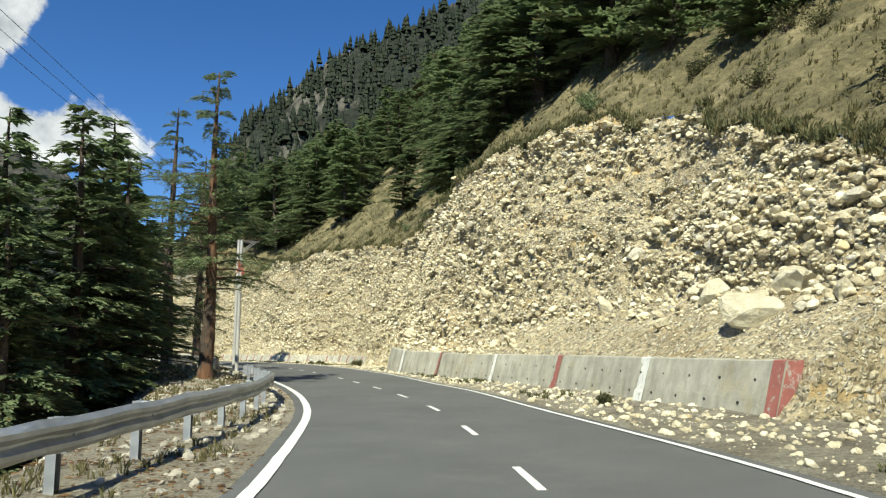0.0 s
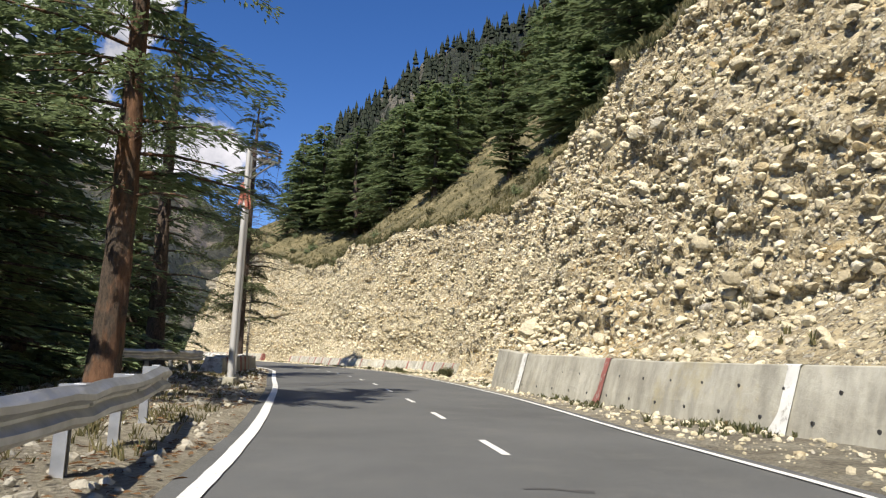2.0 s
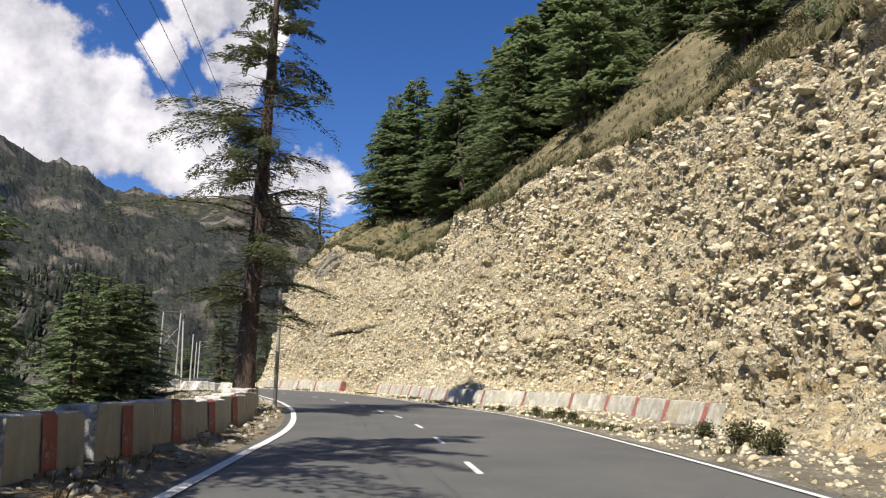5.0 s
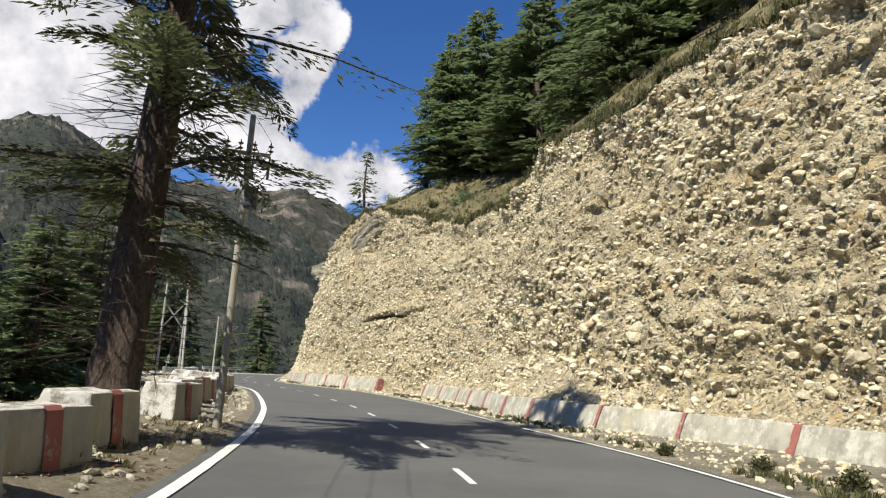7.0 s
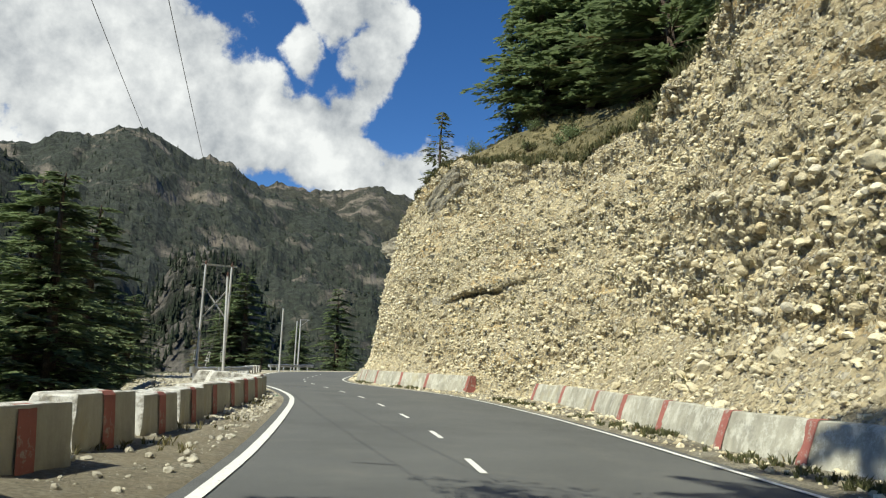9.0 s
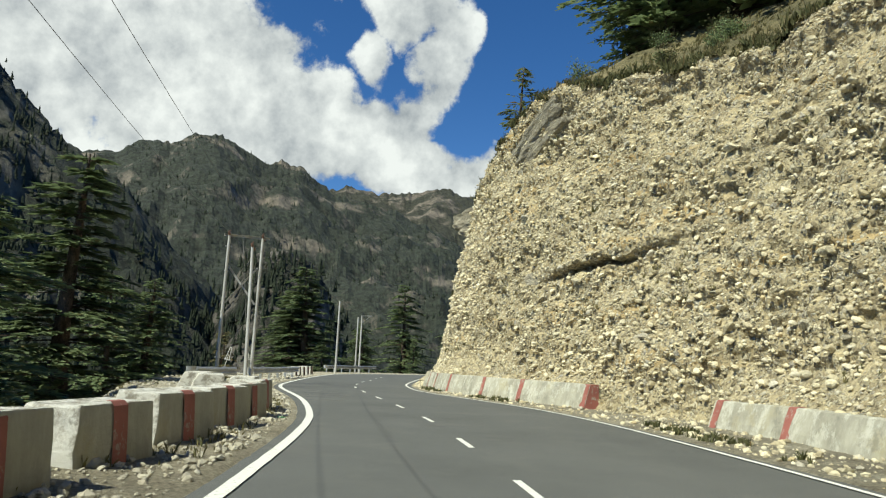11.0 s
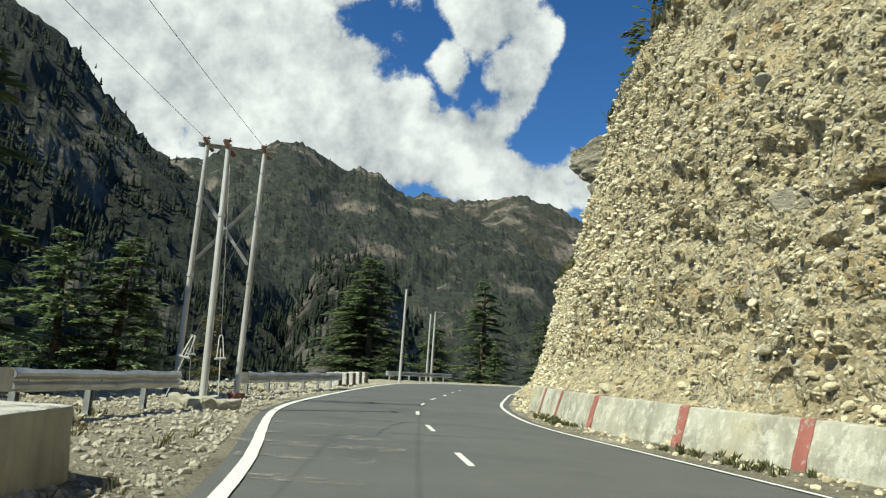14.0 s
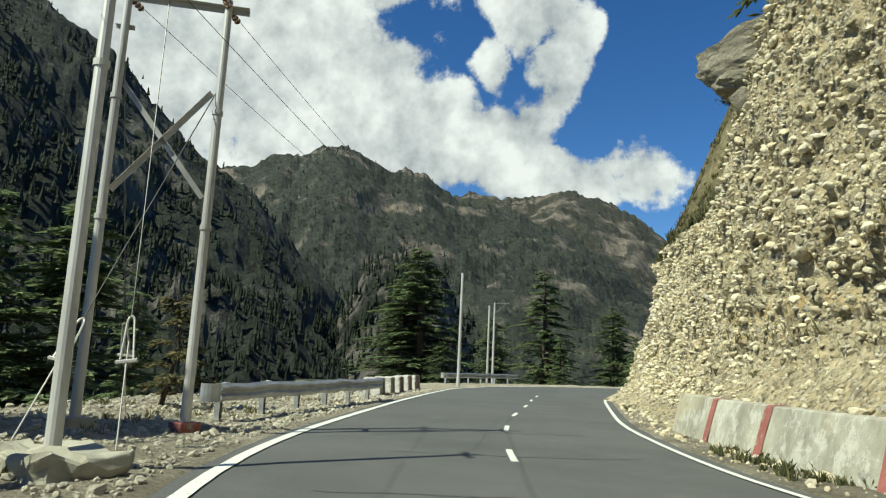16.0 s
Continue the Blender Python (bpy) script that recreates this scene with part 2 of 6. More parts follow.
def make_steel():
    q = Mat("galvanised_steel", 0.48, 0.75)
    q.color(q.ramp(q.noise(2.0, 7, 0.6), (0.3, (0.34, 0.345, 0.35)), (0.7, (0.56, 0.57, 0.575))))
    q.lk(q.ramp(q.noise(9, 5, 0.6), (0.3, 0.36), (0.7, 0.62)), q.b.inputs["Roughness"])
    return q.m


STEEL = make_steel()
q = Mat("pole_metal", 0.55, 0.3)
q.color(q.ramp(q.noise(1.3, 7, 0.65, stretch=(1, 1, 0.3)), (0.3, (0.36, 0.35, 0.33)), (0.62, (0.56, 0.555, 0.54)), (0.78, (0.30, 0.22, 0.15))))
POLE = q.m
q = Mat("wire_metal", 0.5, 0.6)
q.color(q.ramp(q.noise(3), (0.3, 0.06), (0.7, 0.12)))
WIRE = q.m
q = Mat("porcelain", 0.3)
q.color(q.ramp(q.noise(5), (0.3, (0.10, 0.05, 0.03)), (0.7, (0.16, 0.09, 0.06))))
PORCELAIN = q.m


def make_bark(name, dark, light, bare=None):
    q = Mat(name, 0.95)
    r = q.noise(6.0, 9, 0.75, stretch=(1.6, 1.6, 0.45))
    c = q.ramp(r, (0.32, tuple(v * 0.5 for v in dark)), (0.5, dark), (0.68, light))
    c = q.mix(q.ramp(q.noise(22, 5, 0.7, stretch=(1, 1, 0.5)), (0.4, 0.0), (0.7, 0.6)), c, tuple(v * 1.35 for v in light))
    if bare:
        c = q.mix(q.ramp(q.noise(0.9, 6, 0.7, stretch=(1.5, 1.5, 0.6)), (0.47, 0.0), (0.55, 0.85)), c, q.ramp(r, (0.3, tuple(v * 0.4 for v in bare)), (0.65, bare)))
    q.color(c)
    q.bump(r, 0.12, 1.0)
    return q.m


BARK_RED, BARK = make_bark("reddish_bark", (0.050, 0.038, 0.028), (0.135, 0.095, 0.066), (0.23, 0.115, 0.06)), make_bark("grey_bark", (0.046, 0.033, 0.026), (0.155, 0.108, 0.08))


def make_needles(name, dark, light, dry):
    q = Mat(name, 0.75)
    c = q.ramp(q.random(True), (0.0, dark), (0.75, light), (0.97, light), (1.0, dry))
    q.color(q.mix(1.0, c, q.ramp(q.random(False), (0.0, 0.8), (1.0, 1.2)), "MULTIPLY"))
    q.b.inputs["Specular IOR Level"].default_value = 0.25
    thin, both = q.n("ShaderNodeBsdfTranslucent"), q.n("ShaderNodeMixShader")
    both.inputs[0].default_value = 0.38
    q.lk(q.b.inputs["Base Color"].links[0].from_socket, thin.inputs["Color"])
    q.lk(q.b.outputs[0], both.inputs[1])
    q.lk(thin.outputs[0], both.inputs[2])
    q.lk(both.outputs[0], q.nt.nodes["Material Output"].inputs["Surface"])
    return q.m


NEEDLES = make_needles("needles", (0.105, 0.145, 0.070), (0.215, 0.270, 0.135), (0.19, 0.15, 0.07))
NEEDLES_DRY = make_needles("sparse_needles", (0.085, 0.105, 0.050), (0.180, 0.205, 0.10), (0.20, 0.14, 0.07))
BLADES = make_needles("dry_grass", (0.075, 0.08, 0.032), (0.19, 0.165, 0.08), (0.32, 0.25, 0.13))
WOODS = make_needles("far_needles", (0.018, 0.027, 0.018), (0.043, 0.056, 0.034), (0.045, 0.042, 0.026))
WEEDS = make_needles("weeds", (0.05, 0.058, 0.026), (0.125, 0.125, 0.058), (0.24, 0.17, 0.08))


def make_mountain(name, forest, rock, amount, scale):
    q = Mat(name, 0.95)
    f = q.noise(scale, 9, 0.66)
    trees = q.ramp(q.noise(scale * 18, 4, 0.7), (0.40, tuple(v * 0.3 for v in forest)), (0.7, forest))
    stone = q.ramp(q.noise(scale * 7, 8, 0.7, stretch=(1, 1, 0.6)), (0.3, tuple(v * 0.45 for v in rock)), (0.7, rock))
    sep, steep = q.n("ShaderNodeSeparateXYZ"), q.n("ShaderNodeMath")
    q.lk(q.n("ShaderNodeNewGeometry").outputs["Normal"], sep.inputs[0])
    steep.operation = "MULTIPLY_ADD"
    q.lk(sep.outputs[2], steep.inputs[0])
    steep.inputs[1].default_value = -0.22
    q.lk(f, steep.inputs[2])
    amount -= 0.14
    q.color(q.mix(q.ramp(steep.outputs[0], (amount - 0.04, 0.0), (amount + 0.05, 1.0)), trees, stone))
    q.bump(q.noise(scale * 6, 9, 0.7), 9.0, 1.0)
    return q.m


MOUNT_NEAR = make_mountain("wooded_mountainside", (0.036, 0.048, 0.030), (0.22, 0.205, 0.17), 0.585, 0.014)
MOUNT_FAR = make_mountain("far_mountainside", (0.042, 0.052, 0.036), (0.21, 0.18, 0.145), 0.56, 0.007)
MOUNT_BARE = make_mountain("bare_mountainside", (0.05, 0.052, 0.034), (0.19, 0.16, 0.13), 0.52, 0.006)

# ---- plan of the road ----
RIGHT_EDGE = [(3.2, -30), (3.15, -10), (3, 2), (2.9, 6.4), (2.65, 9.2), (1.9, 14.2), (1.6, 16.2), (0.8, 22.7), (-0.5, 28.4), (-0.95, 31.1),
              (-2.15, 37.2), (-3.6, 42.8), (-4.35, 45.8), (-6.35, 52.5), (-8.9, 59.9), (-10.3, 63.6), (-11.9, 67), (-13.5, 69.8), (-15.2, 72.3), (-16.7, 74.8),
              (-18.1, 77.2), (-19.8, 80.2), (-22.5, 84.6), (-25.7, 89.2), (-27.9, 92.2), (-30.2, 94.9), (-32.4, 97), (-35, 99), (-37.1, 100.6), (-38.5, 101.7),
              (-39.7, 102.7), (-41.3, 104.5), (-44.2, 108.5), (-45.7, 110.9), (-48.6, 116.2), (-52, 122.5), (-54.7, 128.5), (-56.3, 135), (-56, 143), (-52.5, 151),
              (-46, 158)]
LEFT_EDGE = [(-2.6, -30), (-2.7, 0), (-2.8, 6.6), (-3, 9.8), (-3.3, 13.8), (-3.7, 16.9), (-4.6, 21.5), (-5.9, 26.6), (-6.9, 30), (-8.75, 36.2),
              (-9.9, 39.8), (-11.4, 44.2), (-13.7, 51.3), (-15.2, 56), (-16.6, 59.4), (-18, 62.4), (-19.7, 65.9), (-20.8, 68), (-23.1, 72), (-24.05, 73.6),
              (-26.8, 77.9), (-30.5, 83.5), (-32.5, 86.3), (-33.7, 87.8), (-36.2, 90.6), (-38.5, 93), (-40.8, 95.1), (-43.3, 97.4), (-44.8, 98.9), (-46.7, 101.2),
              (-49.1, 104.6), (-53.5, 111.1), (-57.4, 117.2), (-61.2, 123.5), (-63.9, 131), (-64.4, 139), (-63, 147), (-58, 156), (-50, 164)]


class Line:
    """A plan line by arc length, smoothed, with the direction and the normal to its right."""

    def __init__(self, pts):
        p = np.array(pts, float)
        d = np.r_[0, np.cumsum(np.hypot(*np.diff(p, axis=0).T))]
        self.end = d[-1]
        fine = np.arange(0, d[-1], 0.25)
        xy = np.stack([np.interp(fine, d, p[:, k]) for k in (0, 1)], 1)
        half = min(14, len(fine) - 2)
        ker = np.hanning(2 * half + 1)
        ker /= ker.sum()
        pad = np.vstack([2 * xy[0] - xy[half:0:-1], xy, 2 * xy[-1] - xy[-2:-half - 2:-1]])
        self.xy = np.stack([np.convolve(pad[:, k], ker, "valid") for k in (0, 1)], 1)
        self.s = fine
        t = np.gradient(self.xy, axis=0)
        self.t = t / np.linalg.norm(t, axis=1)[:, None]

    def at(self, s, n=0.0):
        x, y = np.interp(s, self.s, self.xy[:, 0]), np.interp(s, self.s, self.xy[:, 1])
        tx, ty = np.interp(s, self.s, self.t[:, 0]), np.interp(s, self.s, self.t[:, 1])
        return x + n * ty, y - n * tx

    def yaw(self, s):
        tx, ty = np.interp(s, self.s, self.t[:, 0]), np.interp(s, self.s, self.t[:, 1])
        return math.degrees(math.atan2(-tx, ty))

    def where(self, x, y):
        """Arc length and offset to the right of the nearest point."""
        d = np.hypot(self.xy[:, 0] - x, self.xy[:, 1] - y)
        k = int(d.argmin())
        n = (x - self.xy[k, 0]) * self.t[k, 1] - (y - self.xy[k, 1]) * self.t[k, 0]
        return self.s[k], n


RE, LE = Line(RIGHT_EDGE), Line(LEFT_EDGE)
rng = np.random.default_rng(7)


def hum(x, y, z=0.0, octaves=4):
    return noise.fractal(Vector((x, y, z)), 1.0, 2.0, octaves)


def mesh_from(name, verts, faces, material, smooth=False):
    me = bpy.data.meshes.new(name)
    me.from_pydata(verts, [], faces)
    me.materials.append(material)
    if smooth:
        me.shade_smooth()
    return me


def grid_faces(rows, cols):
    return [(a * cols + b, a * cols + b + 1, (a + 1) * cols + b + 1, (a + 1) * cols + b) for a in range(rows - 1) for b in range(cols - 1)]


def part(name, bm, material, parent, label=""):
    me = bpy.data.meshes.new(name)
    bm.to_mesh(me)
    bm.free()
    me.materials.append(material)
    ob = new(name, me)
    ob.parent = parent
    if label:
        ob["label"] = label
    return ob


def part_mesh(name, me, parent, label="", m=None):
    ob = new(name, me)
    ob.parent = parent
    if m is not None:
        ob.matrix_basis = m
    if label:
        ob["label"] = label
    return ob


def box(bm, size, centre=(0, 0, 0), turn=None, bevel=0.0):
    """A box, bevelled, added to bm."""
    r = bmesh.ops.create_cube(bm, size=1)
    vs = r["verts"]
    bmesh.ops.scale(bm, vec=size, verts=vs)
    if bevel:
        es = list({e for v in vs for e in v.link_edges})
        o = bmesh.ops.bevel(bm, geom=es, offset=bevel, segments=2, affect="EDGES", profile=0.6)
        vs = list({v for f in o["faces"] for v in f.verts} | {v for v in vs if v.is_valid})
    if turn is not None:
        bmesh.ops.transform(bm, matrix=turn, verts=vs)
    bmesh.ops.translate(bm, vec=centre, verts=vs)
    return vs


def tube(bm, a, b, ra, rb, sides=10, caps=True):
    a, b = Vector(a), Vector(b)
    q = (b - a).to_track_quat("Z", "Y").to_matrix().to_4x4()
    m = Matrix.Translation((a + b) / 2) @ q
    bmesh.ops.create_cone(bm, cap_ends=caps, segments=sides, radius1=ra, radius2=rb, depth=(b - a).length, matrix=m)

# ---- the large structure ----


def strip(name, line, s0, s1, step, offsets, zfun, material, flip=False, smooth=True):
    """A sheet along a plan line: offsets to its right, heights from zfun(s, n)."""
    ss = np.arange(s0, s1, step)
    verts = []
    for s in ss:
        for n in offsets:
            x, y = line.at(s, n)
            verts.append((x, y, zfun(s, n)))
    f = grid_faces(len(ss), len(offsets))
    if flip:
        f = [tuple(reversed(q)) for q in f]
    return new(name, mesh_from(name, verts, f, material, smooth))


def road_sheet():
    ss = np.linspace(0, 1, 420)
    verts, cols = [], 9
    for u in ss:
        xl, yl = LE.at(u * (LE.end - 2), -0.30)
        sr, _ = RE.where(xl, yl)
        tx, ty = math.sin(-radians(RE.yaw(sr))), math.cos(radians(RE.yaw(sr)))
        xr, yr = RE.at(sr, 0.32)
        for k in range(cols):
            f = k / (cols - 1)
            e = 0.012 * hum(xl * 2.2, yl * 2.2, k) if k in (0, cols - 1) else 0.0
            verts.append((xl + (xr - xl) * f + e * 6, yl + (yr - yl) * f, 0.0 if 0 < k < cols - 1 else -0.02))
    me = mesh_from("road", verts, grid_faces(len(ss), cols), ASPHALT, True)
    return tagged(new("road", me), "dark grey asphalt two-lane mountain road", "road", kind="structure")


road = road_sheet()


def paint_strip(name, line, s0, s1, n, w, parent):
    ss = np.arange(s0, s1, 0.4)
    verts = []
    for s in ss:
        e = 0.012 * hum(s * 1.7, n, 3)
        for side in (-1, 1):
            x, y = line.at(s, n + side * w / 2 + e)
            verts.append((x, y, 0.005))
    return part_mesh(name, mesh_from(name, verts, [tuple(reversed(f)) for f in grid_faces(len(ss), 2)][::1], ROAD_PAINT), parent, "worn white edge line")


paint_strip("edge_line", LE, 0, LE.end - 2, 0.0, 0.165, road)
paint_strip("edge_line", RE, 0, RE.end - 2, 0.0, 0.11, road)

CENTRE = [(0.15, -16), (0.15, -11.5), (0.15, -7), (0.13, -2.4), (0.1, 2.1), (0.05, 6.7), (-0.2, 11.2), (-0.6, 15.7), (-1.35, 20.1), (-2.3, 24.5),
              (-3.35, 28.82), (-4.44, 33.16), (-5.65, 37.6), (-6.87, 42.1), (-8.2, 46.3), (-9.6, 50.4), (-11.1, 54.5), (-12.58, 58.5), (-14.38, 62.65), (-16.25, 66.3),
              (-18.25, 70), (-20.35, 73.65), (-22.6, 77.34), (-25.17, 81.1), (-27.95, 84.85), (-30.75, 88.5), (-33.7, 91.9), (-36.85, 95.3), (-40.02, 98.8), (-43, 102.1),
              (-45.6, 105.7), (-48, 109.5), (-50.2, 113.5), (-52.5, 117.4), (-54.7, 121.3), (-56.9, 125.3)]


def centre_dashes():
    cl = Line(CENTRE)
    for k, (x, y) in enumerate(CENTRE[1:-1]):
        s, _ = cl.where(x, y)
        verts = []
        for i in range(7):
            for side in (-1, 1):
                px, py = cl.at(s + 1.4 * i / 6, side * 0.05 + 0.004 * hum(k, i, side))
                verts.append((px, py, 0.006))
        part_mesh("lane_dash", mesh_from("lane_dash", verts, [tuple(reversed(f)) for f in grid_faces(7, 2)], ROAD_PAINT), road)


centre_dashes()

# offsets of the walls from the right edge, by arc length
tall_n = lambda s: float(np.interp(s, [40, 42, 47, 53, 58, 64.5, 70, 73.5, 75.3], [3.1, 3.1, 2.95, 2.65, 2.05, 1.4, 0.8, 0.9, 1.25]))
low_n = lambda s: float(np.interp(s, [88, 94, 99, 102, 104, 107, 110, 112.5, 116, 119, 122, 126, 129, 133, 136, 140.5, 144, 148, 153], [3.2, 3.5, 3.9, 3.5, 3.0, 2.05, 1.35, 1.15, 1.45, 1.65, 2.1, 2.4, 2.3, 1.7, 1.5, 1.3, 1.15, 1.1, 0.9]))

# offsets of the cliff's foot and brow from the right edge, and the brow's height, by arc length
FACE = np.array([(0, 6.2, 8.4, 4.8), (42, 5.8, 7.6, 5.3), (45.5, 5.6, 7.7, 6.5), (49.5, 5.3, 8.1, 8.3), (53, 5, 8.4, 9.9), (56.5, 4.6, 7.6, 11), (60.5, 3.9, 6.1, 11.2), (64.5, 2.7, 5.2, 11.6), (69, 2, 4.3, 11.5), (72, 2.1, 4.4, 10.6),
                 (76, 3, 5.2, 10.8), (80, 3.5, 5.9, 10.6), (84, 3.9, 6.2, 10.5), (88.5, 3.9, 6.6, 10.2), (94, 4.2, 6.3, 10.9), (98.5, 4.8, 6.8, 11.5), (102.5, 4.2, 6.2, 11.5), (106.5, 3.1, 5.9, 11.6), (110, 2.6, 5.2, 11.3),
                 (113.5, 2.5, 4.7, 11.6), (116.5, 2.7, 4.5, 11.9), (120.5, 3.6, 5, 11), (123, 3.7, 5.4, 10.8), (127, 3.2, 5.3, 10.6), (130.5, 2.8, 4.6, 11), (134, 2.6, 4.7, 12.2), (138, 2.1, 4.2, 13.2), (141, 2, 4, 13.6),
                 (145, 2, 4.2, 13.4), (149, 2, 4.3, 12.8), (152, 1.9, 4.2, 12.5), (155, 1.9, 3.8, 11.2), (157.2, 2.0, 4.0, 8.6), (159.5, 1.9, 3.8, 7.0), (164, 1.4, 3.3, 6.7), (171, 1, 2.8, 6.6), (178, 1.2, 3, 6.8), (208, 1.4, 3.4, 8)])


def face(s):
    return [float(np.interp(s, FACE[:, 0], FACE[:, k])) for k in (1, 2, 3)]


def rim(s):
    return face(s)[2] + 0.55 * hum(s * 0.35, 4.4, 2.0) + 0.35 * hum(s * 1.5, 7.1, 2.0)


def packed(s, h, scale, seed):
    """Bulge of stones packed side by side: 0 in the joints, up to 1 on the proudest."""
    dist, pts = noise.voronoi(Vector((s * scale, h * scale * 1.2, seed)))
    return min(1.0, (dist[1] - dist[0]) * 2.4) * abs(noise.noise(pts[0] * 3.7)) * 2.2


def cliff_n(s, h):
    """Offset of the bare face at height h, with its hollows and bulges."""
    foot, brow, top = face(s)
    f = min(max(h / top, 0.0), 1.0)
    n = foot + (brow - foot) * (0.75 * f + 0.25 * f * f)
    calm = 1.0 if s > 60 else min(1.0, max(0.25, (h - 2.4) / 2.0, (s - 55) / 5))
    n += calm * 0.50 * hum(s * 0.16, h * 0.22, 1.0, 3) + 0.20 * hum(s * 0.7, h * 0.8, 5.0, 4) + 0.11 * hum(s * 2.0, h * 2.6, 9.0, 3)
    n += 0.95 * max(0.0, hum(s * 1.3, h * 1.9, 31.0, 3) - 0.14) * (0.6 * calm if s < 90 else 0.55 if s < 112 else 0.35)
    rubble = min(1.0, max(0.15, 0.65 + 1.3 * hum(s * 0.12, h * 0.28, 12, 3)))
    n -= rubble * ((0.15 if s < 115 else 0.09) * packed(s, h, 1.3, 2.2) + 0.08 * packed(s, h, 3.1, 5.1))
    # scree banked up behind the walls
    if 41.5 < s < 75.5:
        n = min(n, tall_n(s) + 0.62 + max(0.0, h - 1.12) / 0.66 + 0.15 * hum(s * 0.8, h * 1.2, 6.0))
    elif 90.5 < s < 128.4 or 134 < s < 153:
        n = min(n, low_n(s) + 0.52 + max(0.0, h - 0.72) / 1.1 + 0.08 * hum(s * 0.8, h * 1.2, 6.0))
    # talus at the foot
    n -= (0.0 if 42 < s < 75.3 else 0.9 if s < 88 or s > 153 else 0.3) * max(0.0, 1 - h / 1.1) ** 1.6
    # overhanging lip under the brow
    lip = max(0.0, 1 - abs(h - top + 0.35) / 0.7)
    n -= 0.5 * lip * (0.5 + hum(s * 0.5, 8.0, 2.0) + 0.6 * hum(s * 2.0, 3.0, 2.0))
    # the long slot in the conglomerate and the block over it
    if 131.6 < s < 139.4:
        hs = 5.3 - 0.07 * (s - 131.6) + 0.16 * hum(s * 0.6, 3.0) + 0.05 * hum(s * 3.0, 9.0)
        w = math.sin(math.pi * (s - 131.6) / 7.8) ** 1.3
        over = (h - hs) / 0.95
        n += 0.75 * w * math.exp(-(((h - hs + 0.02) / 0.085) ** 2))
        if 0.04 < over < 1:
            n -= w * w * (0.20 + 0.10 * hum(s * 0.8, h * 3.0, 14.0)) * (1 - over)
    return n


def build_cliff():
    ss = np.concatenate([np.arange(0, 38, 1.0), np.arange(38, 178, 0.13), np.arange(178, 211, 0.8)])
    cols = 100
    verts = []
    for s in ss:
        top = rim(s)
        for k in range(cols):
            h = -0.25 + (top + 0.25) * k / (cols - 1)
            n = cliff_n(s, h)
            x, y = RE.at(s, n)
            verts.append((x, y, h + 0.05 * hum(s * 1.3, h * 1.3, 3)))
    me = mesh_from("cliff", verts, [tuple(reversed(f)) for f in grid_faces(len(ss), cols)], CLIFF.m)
    return tagged(new("cliff", me), "steep tan conglomerate road cut full of stones", "cliff", kind="structure")


cliff = build_cliff()


def hill_z(s, d):
    """Height of the hillside d metres behind the brow."""
    steep = float(np.interp(s, [0, 50, 66, 110, 125, 150, 210], [0.85, 0.85, 0.95, 0.95, 0.75, 0.42, 0.42]))
    nose = float(np.interp(s, [148, 160, 175, 190], [0, 7.5, 10.0, 8.0])) * (1 - math.exp(-(d / 4.0) ** 2))
    nose += float(np.interp(s, [156, 159, 180, 190], [0, 1.6, 1.8, 0])) * (1 - math.exp(-d / 1.1))
    return rim(s) + nose + steep * d * (1 - math.exp(-d / 2.0) * 0.3) + (0.5 * hum(s * 0.2, d * 0.2, 6) + 0.15 * hum(s, d, 2)) * min(1, d / 1.5)


def build_hill():
    ss = np.concatenate([np.arange(0, 38, 2.0), np.arange(38, 180, 0.6), np.arange(180, 211, 2)])
    ds = [0, 0.25, 0.5, 0.9, 1.4, 2, 2.7, 3.5, 4.5, 6, 8, 10, 13, 16, 20, 25, 31, 38, 48, 60, 80, 110]
    verts = []
    for s in ss:
        n0 = cliff_n(s, rim(s))
        for d in ds:
            x, y = RE.at(s, n0 + d - 0.02)
            verts.append((x, y, hill_z(s, d) if d else rim(s) + 0.02))
    me = mesh_from("hillside", verts, [tuple(reversed(f)) for f in grid_faces(len(ss), len(ds))], GRASS_SLOPE, True)
    return tagged(new("hillside", me), "steep hillside of dry brown grass above the cut", "hillside", kind="structure")


hill = build_hill()


def shoulder_z(s, n):
    return (-0.03 if n < 0.34 else 0.0) + 0.05 * max(0, n - 0.3) * (0.6 + 0.5 * hum(s * 0.5, n, 7)) + 0.02 * hum(s * 2, n * 2, 1)


tagged(strip("shoulder", RE, 0, 212, 0.5, [0.27, 0.34, 0.6, 1.0, 1.4, 1.9, 2.6, 3.4, 4.4, 5.6, 6.6], shoulder_z, GRAVEL, True),
       "stony tan gravel shoulder below the rock cut", "shoulder", kind="structure")


def verge_w(s):
    """Width of the level verge left of the road, by arc length along the left edge."""
    return float(np.interp(s, [0, 40, 50, 60, 68, 80, 95, 110, 125, 140, 150, 170, 210], [3.2, 2.6, 3.4, 4.2, 4.6, 3.8, 5.0, 4.6, 4.6, 5.6, 6.0, 4.2, 4.0]))


def left_z(s, d):
    """Ground height d metres left of the left edge."""
    w = verge_w(s)
    rise = float(np.interp(s, [0, 45, 55, 62, 75, 95, 110, 128, 145, 155, 210], [0.05, 0.05, 0.15, 0.3, 0.3, 0.3, 0.2, 0.1, 0.05, 0.02, 0.0]))
    z = rise * min(1, max(0, d - 0.3) / 2.5) + (0.05 * hum(s * 0.9, d * 0.9, 4) + 0.02 * hum(s * 3, d * 3, 2)) * min(1, d / 0.8)
    if d < 0.34:
        z = -0.03
    if d > w:
        e = d - w
        z -= 0.72 * e * (1 - math.exp(-e / 1.2)) if e < 60 else 0.72 * 60
        z += 0.6 * hum(s * 0.12, d * 0.12, 3) * min(1, e / 4)
    return z


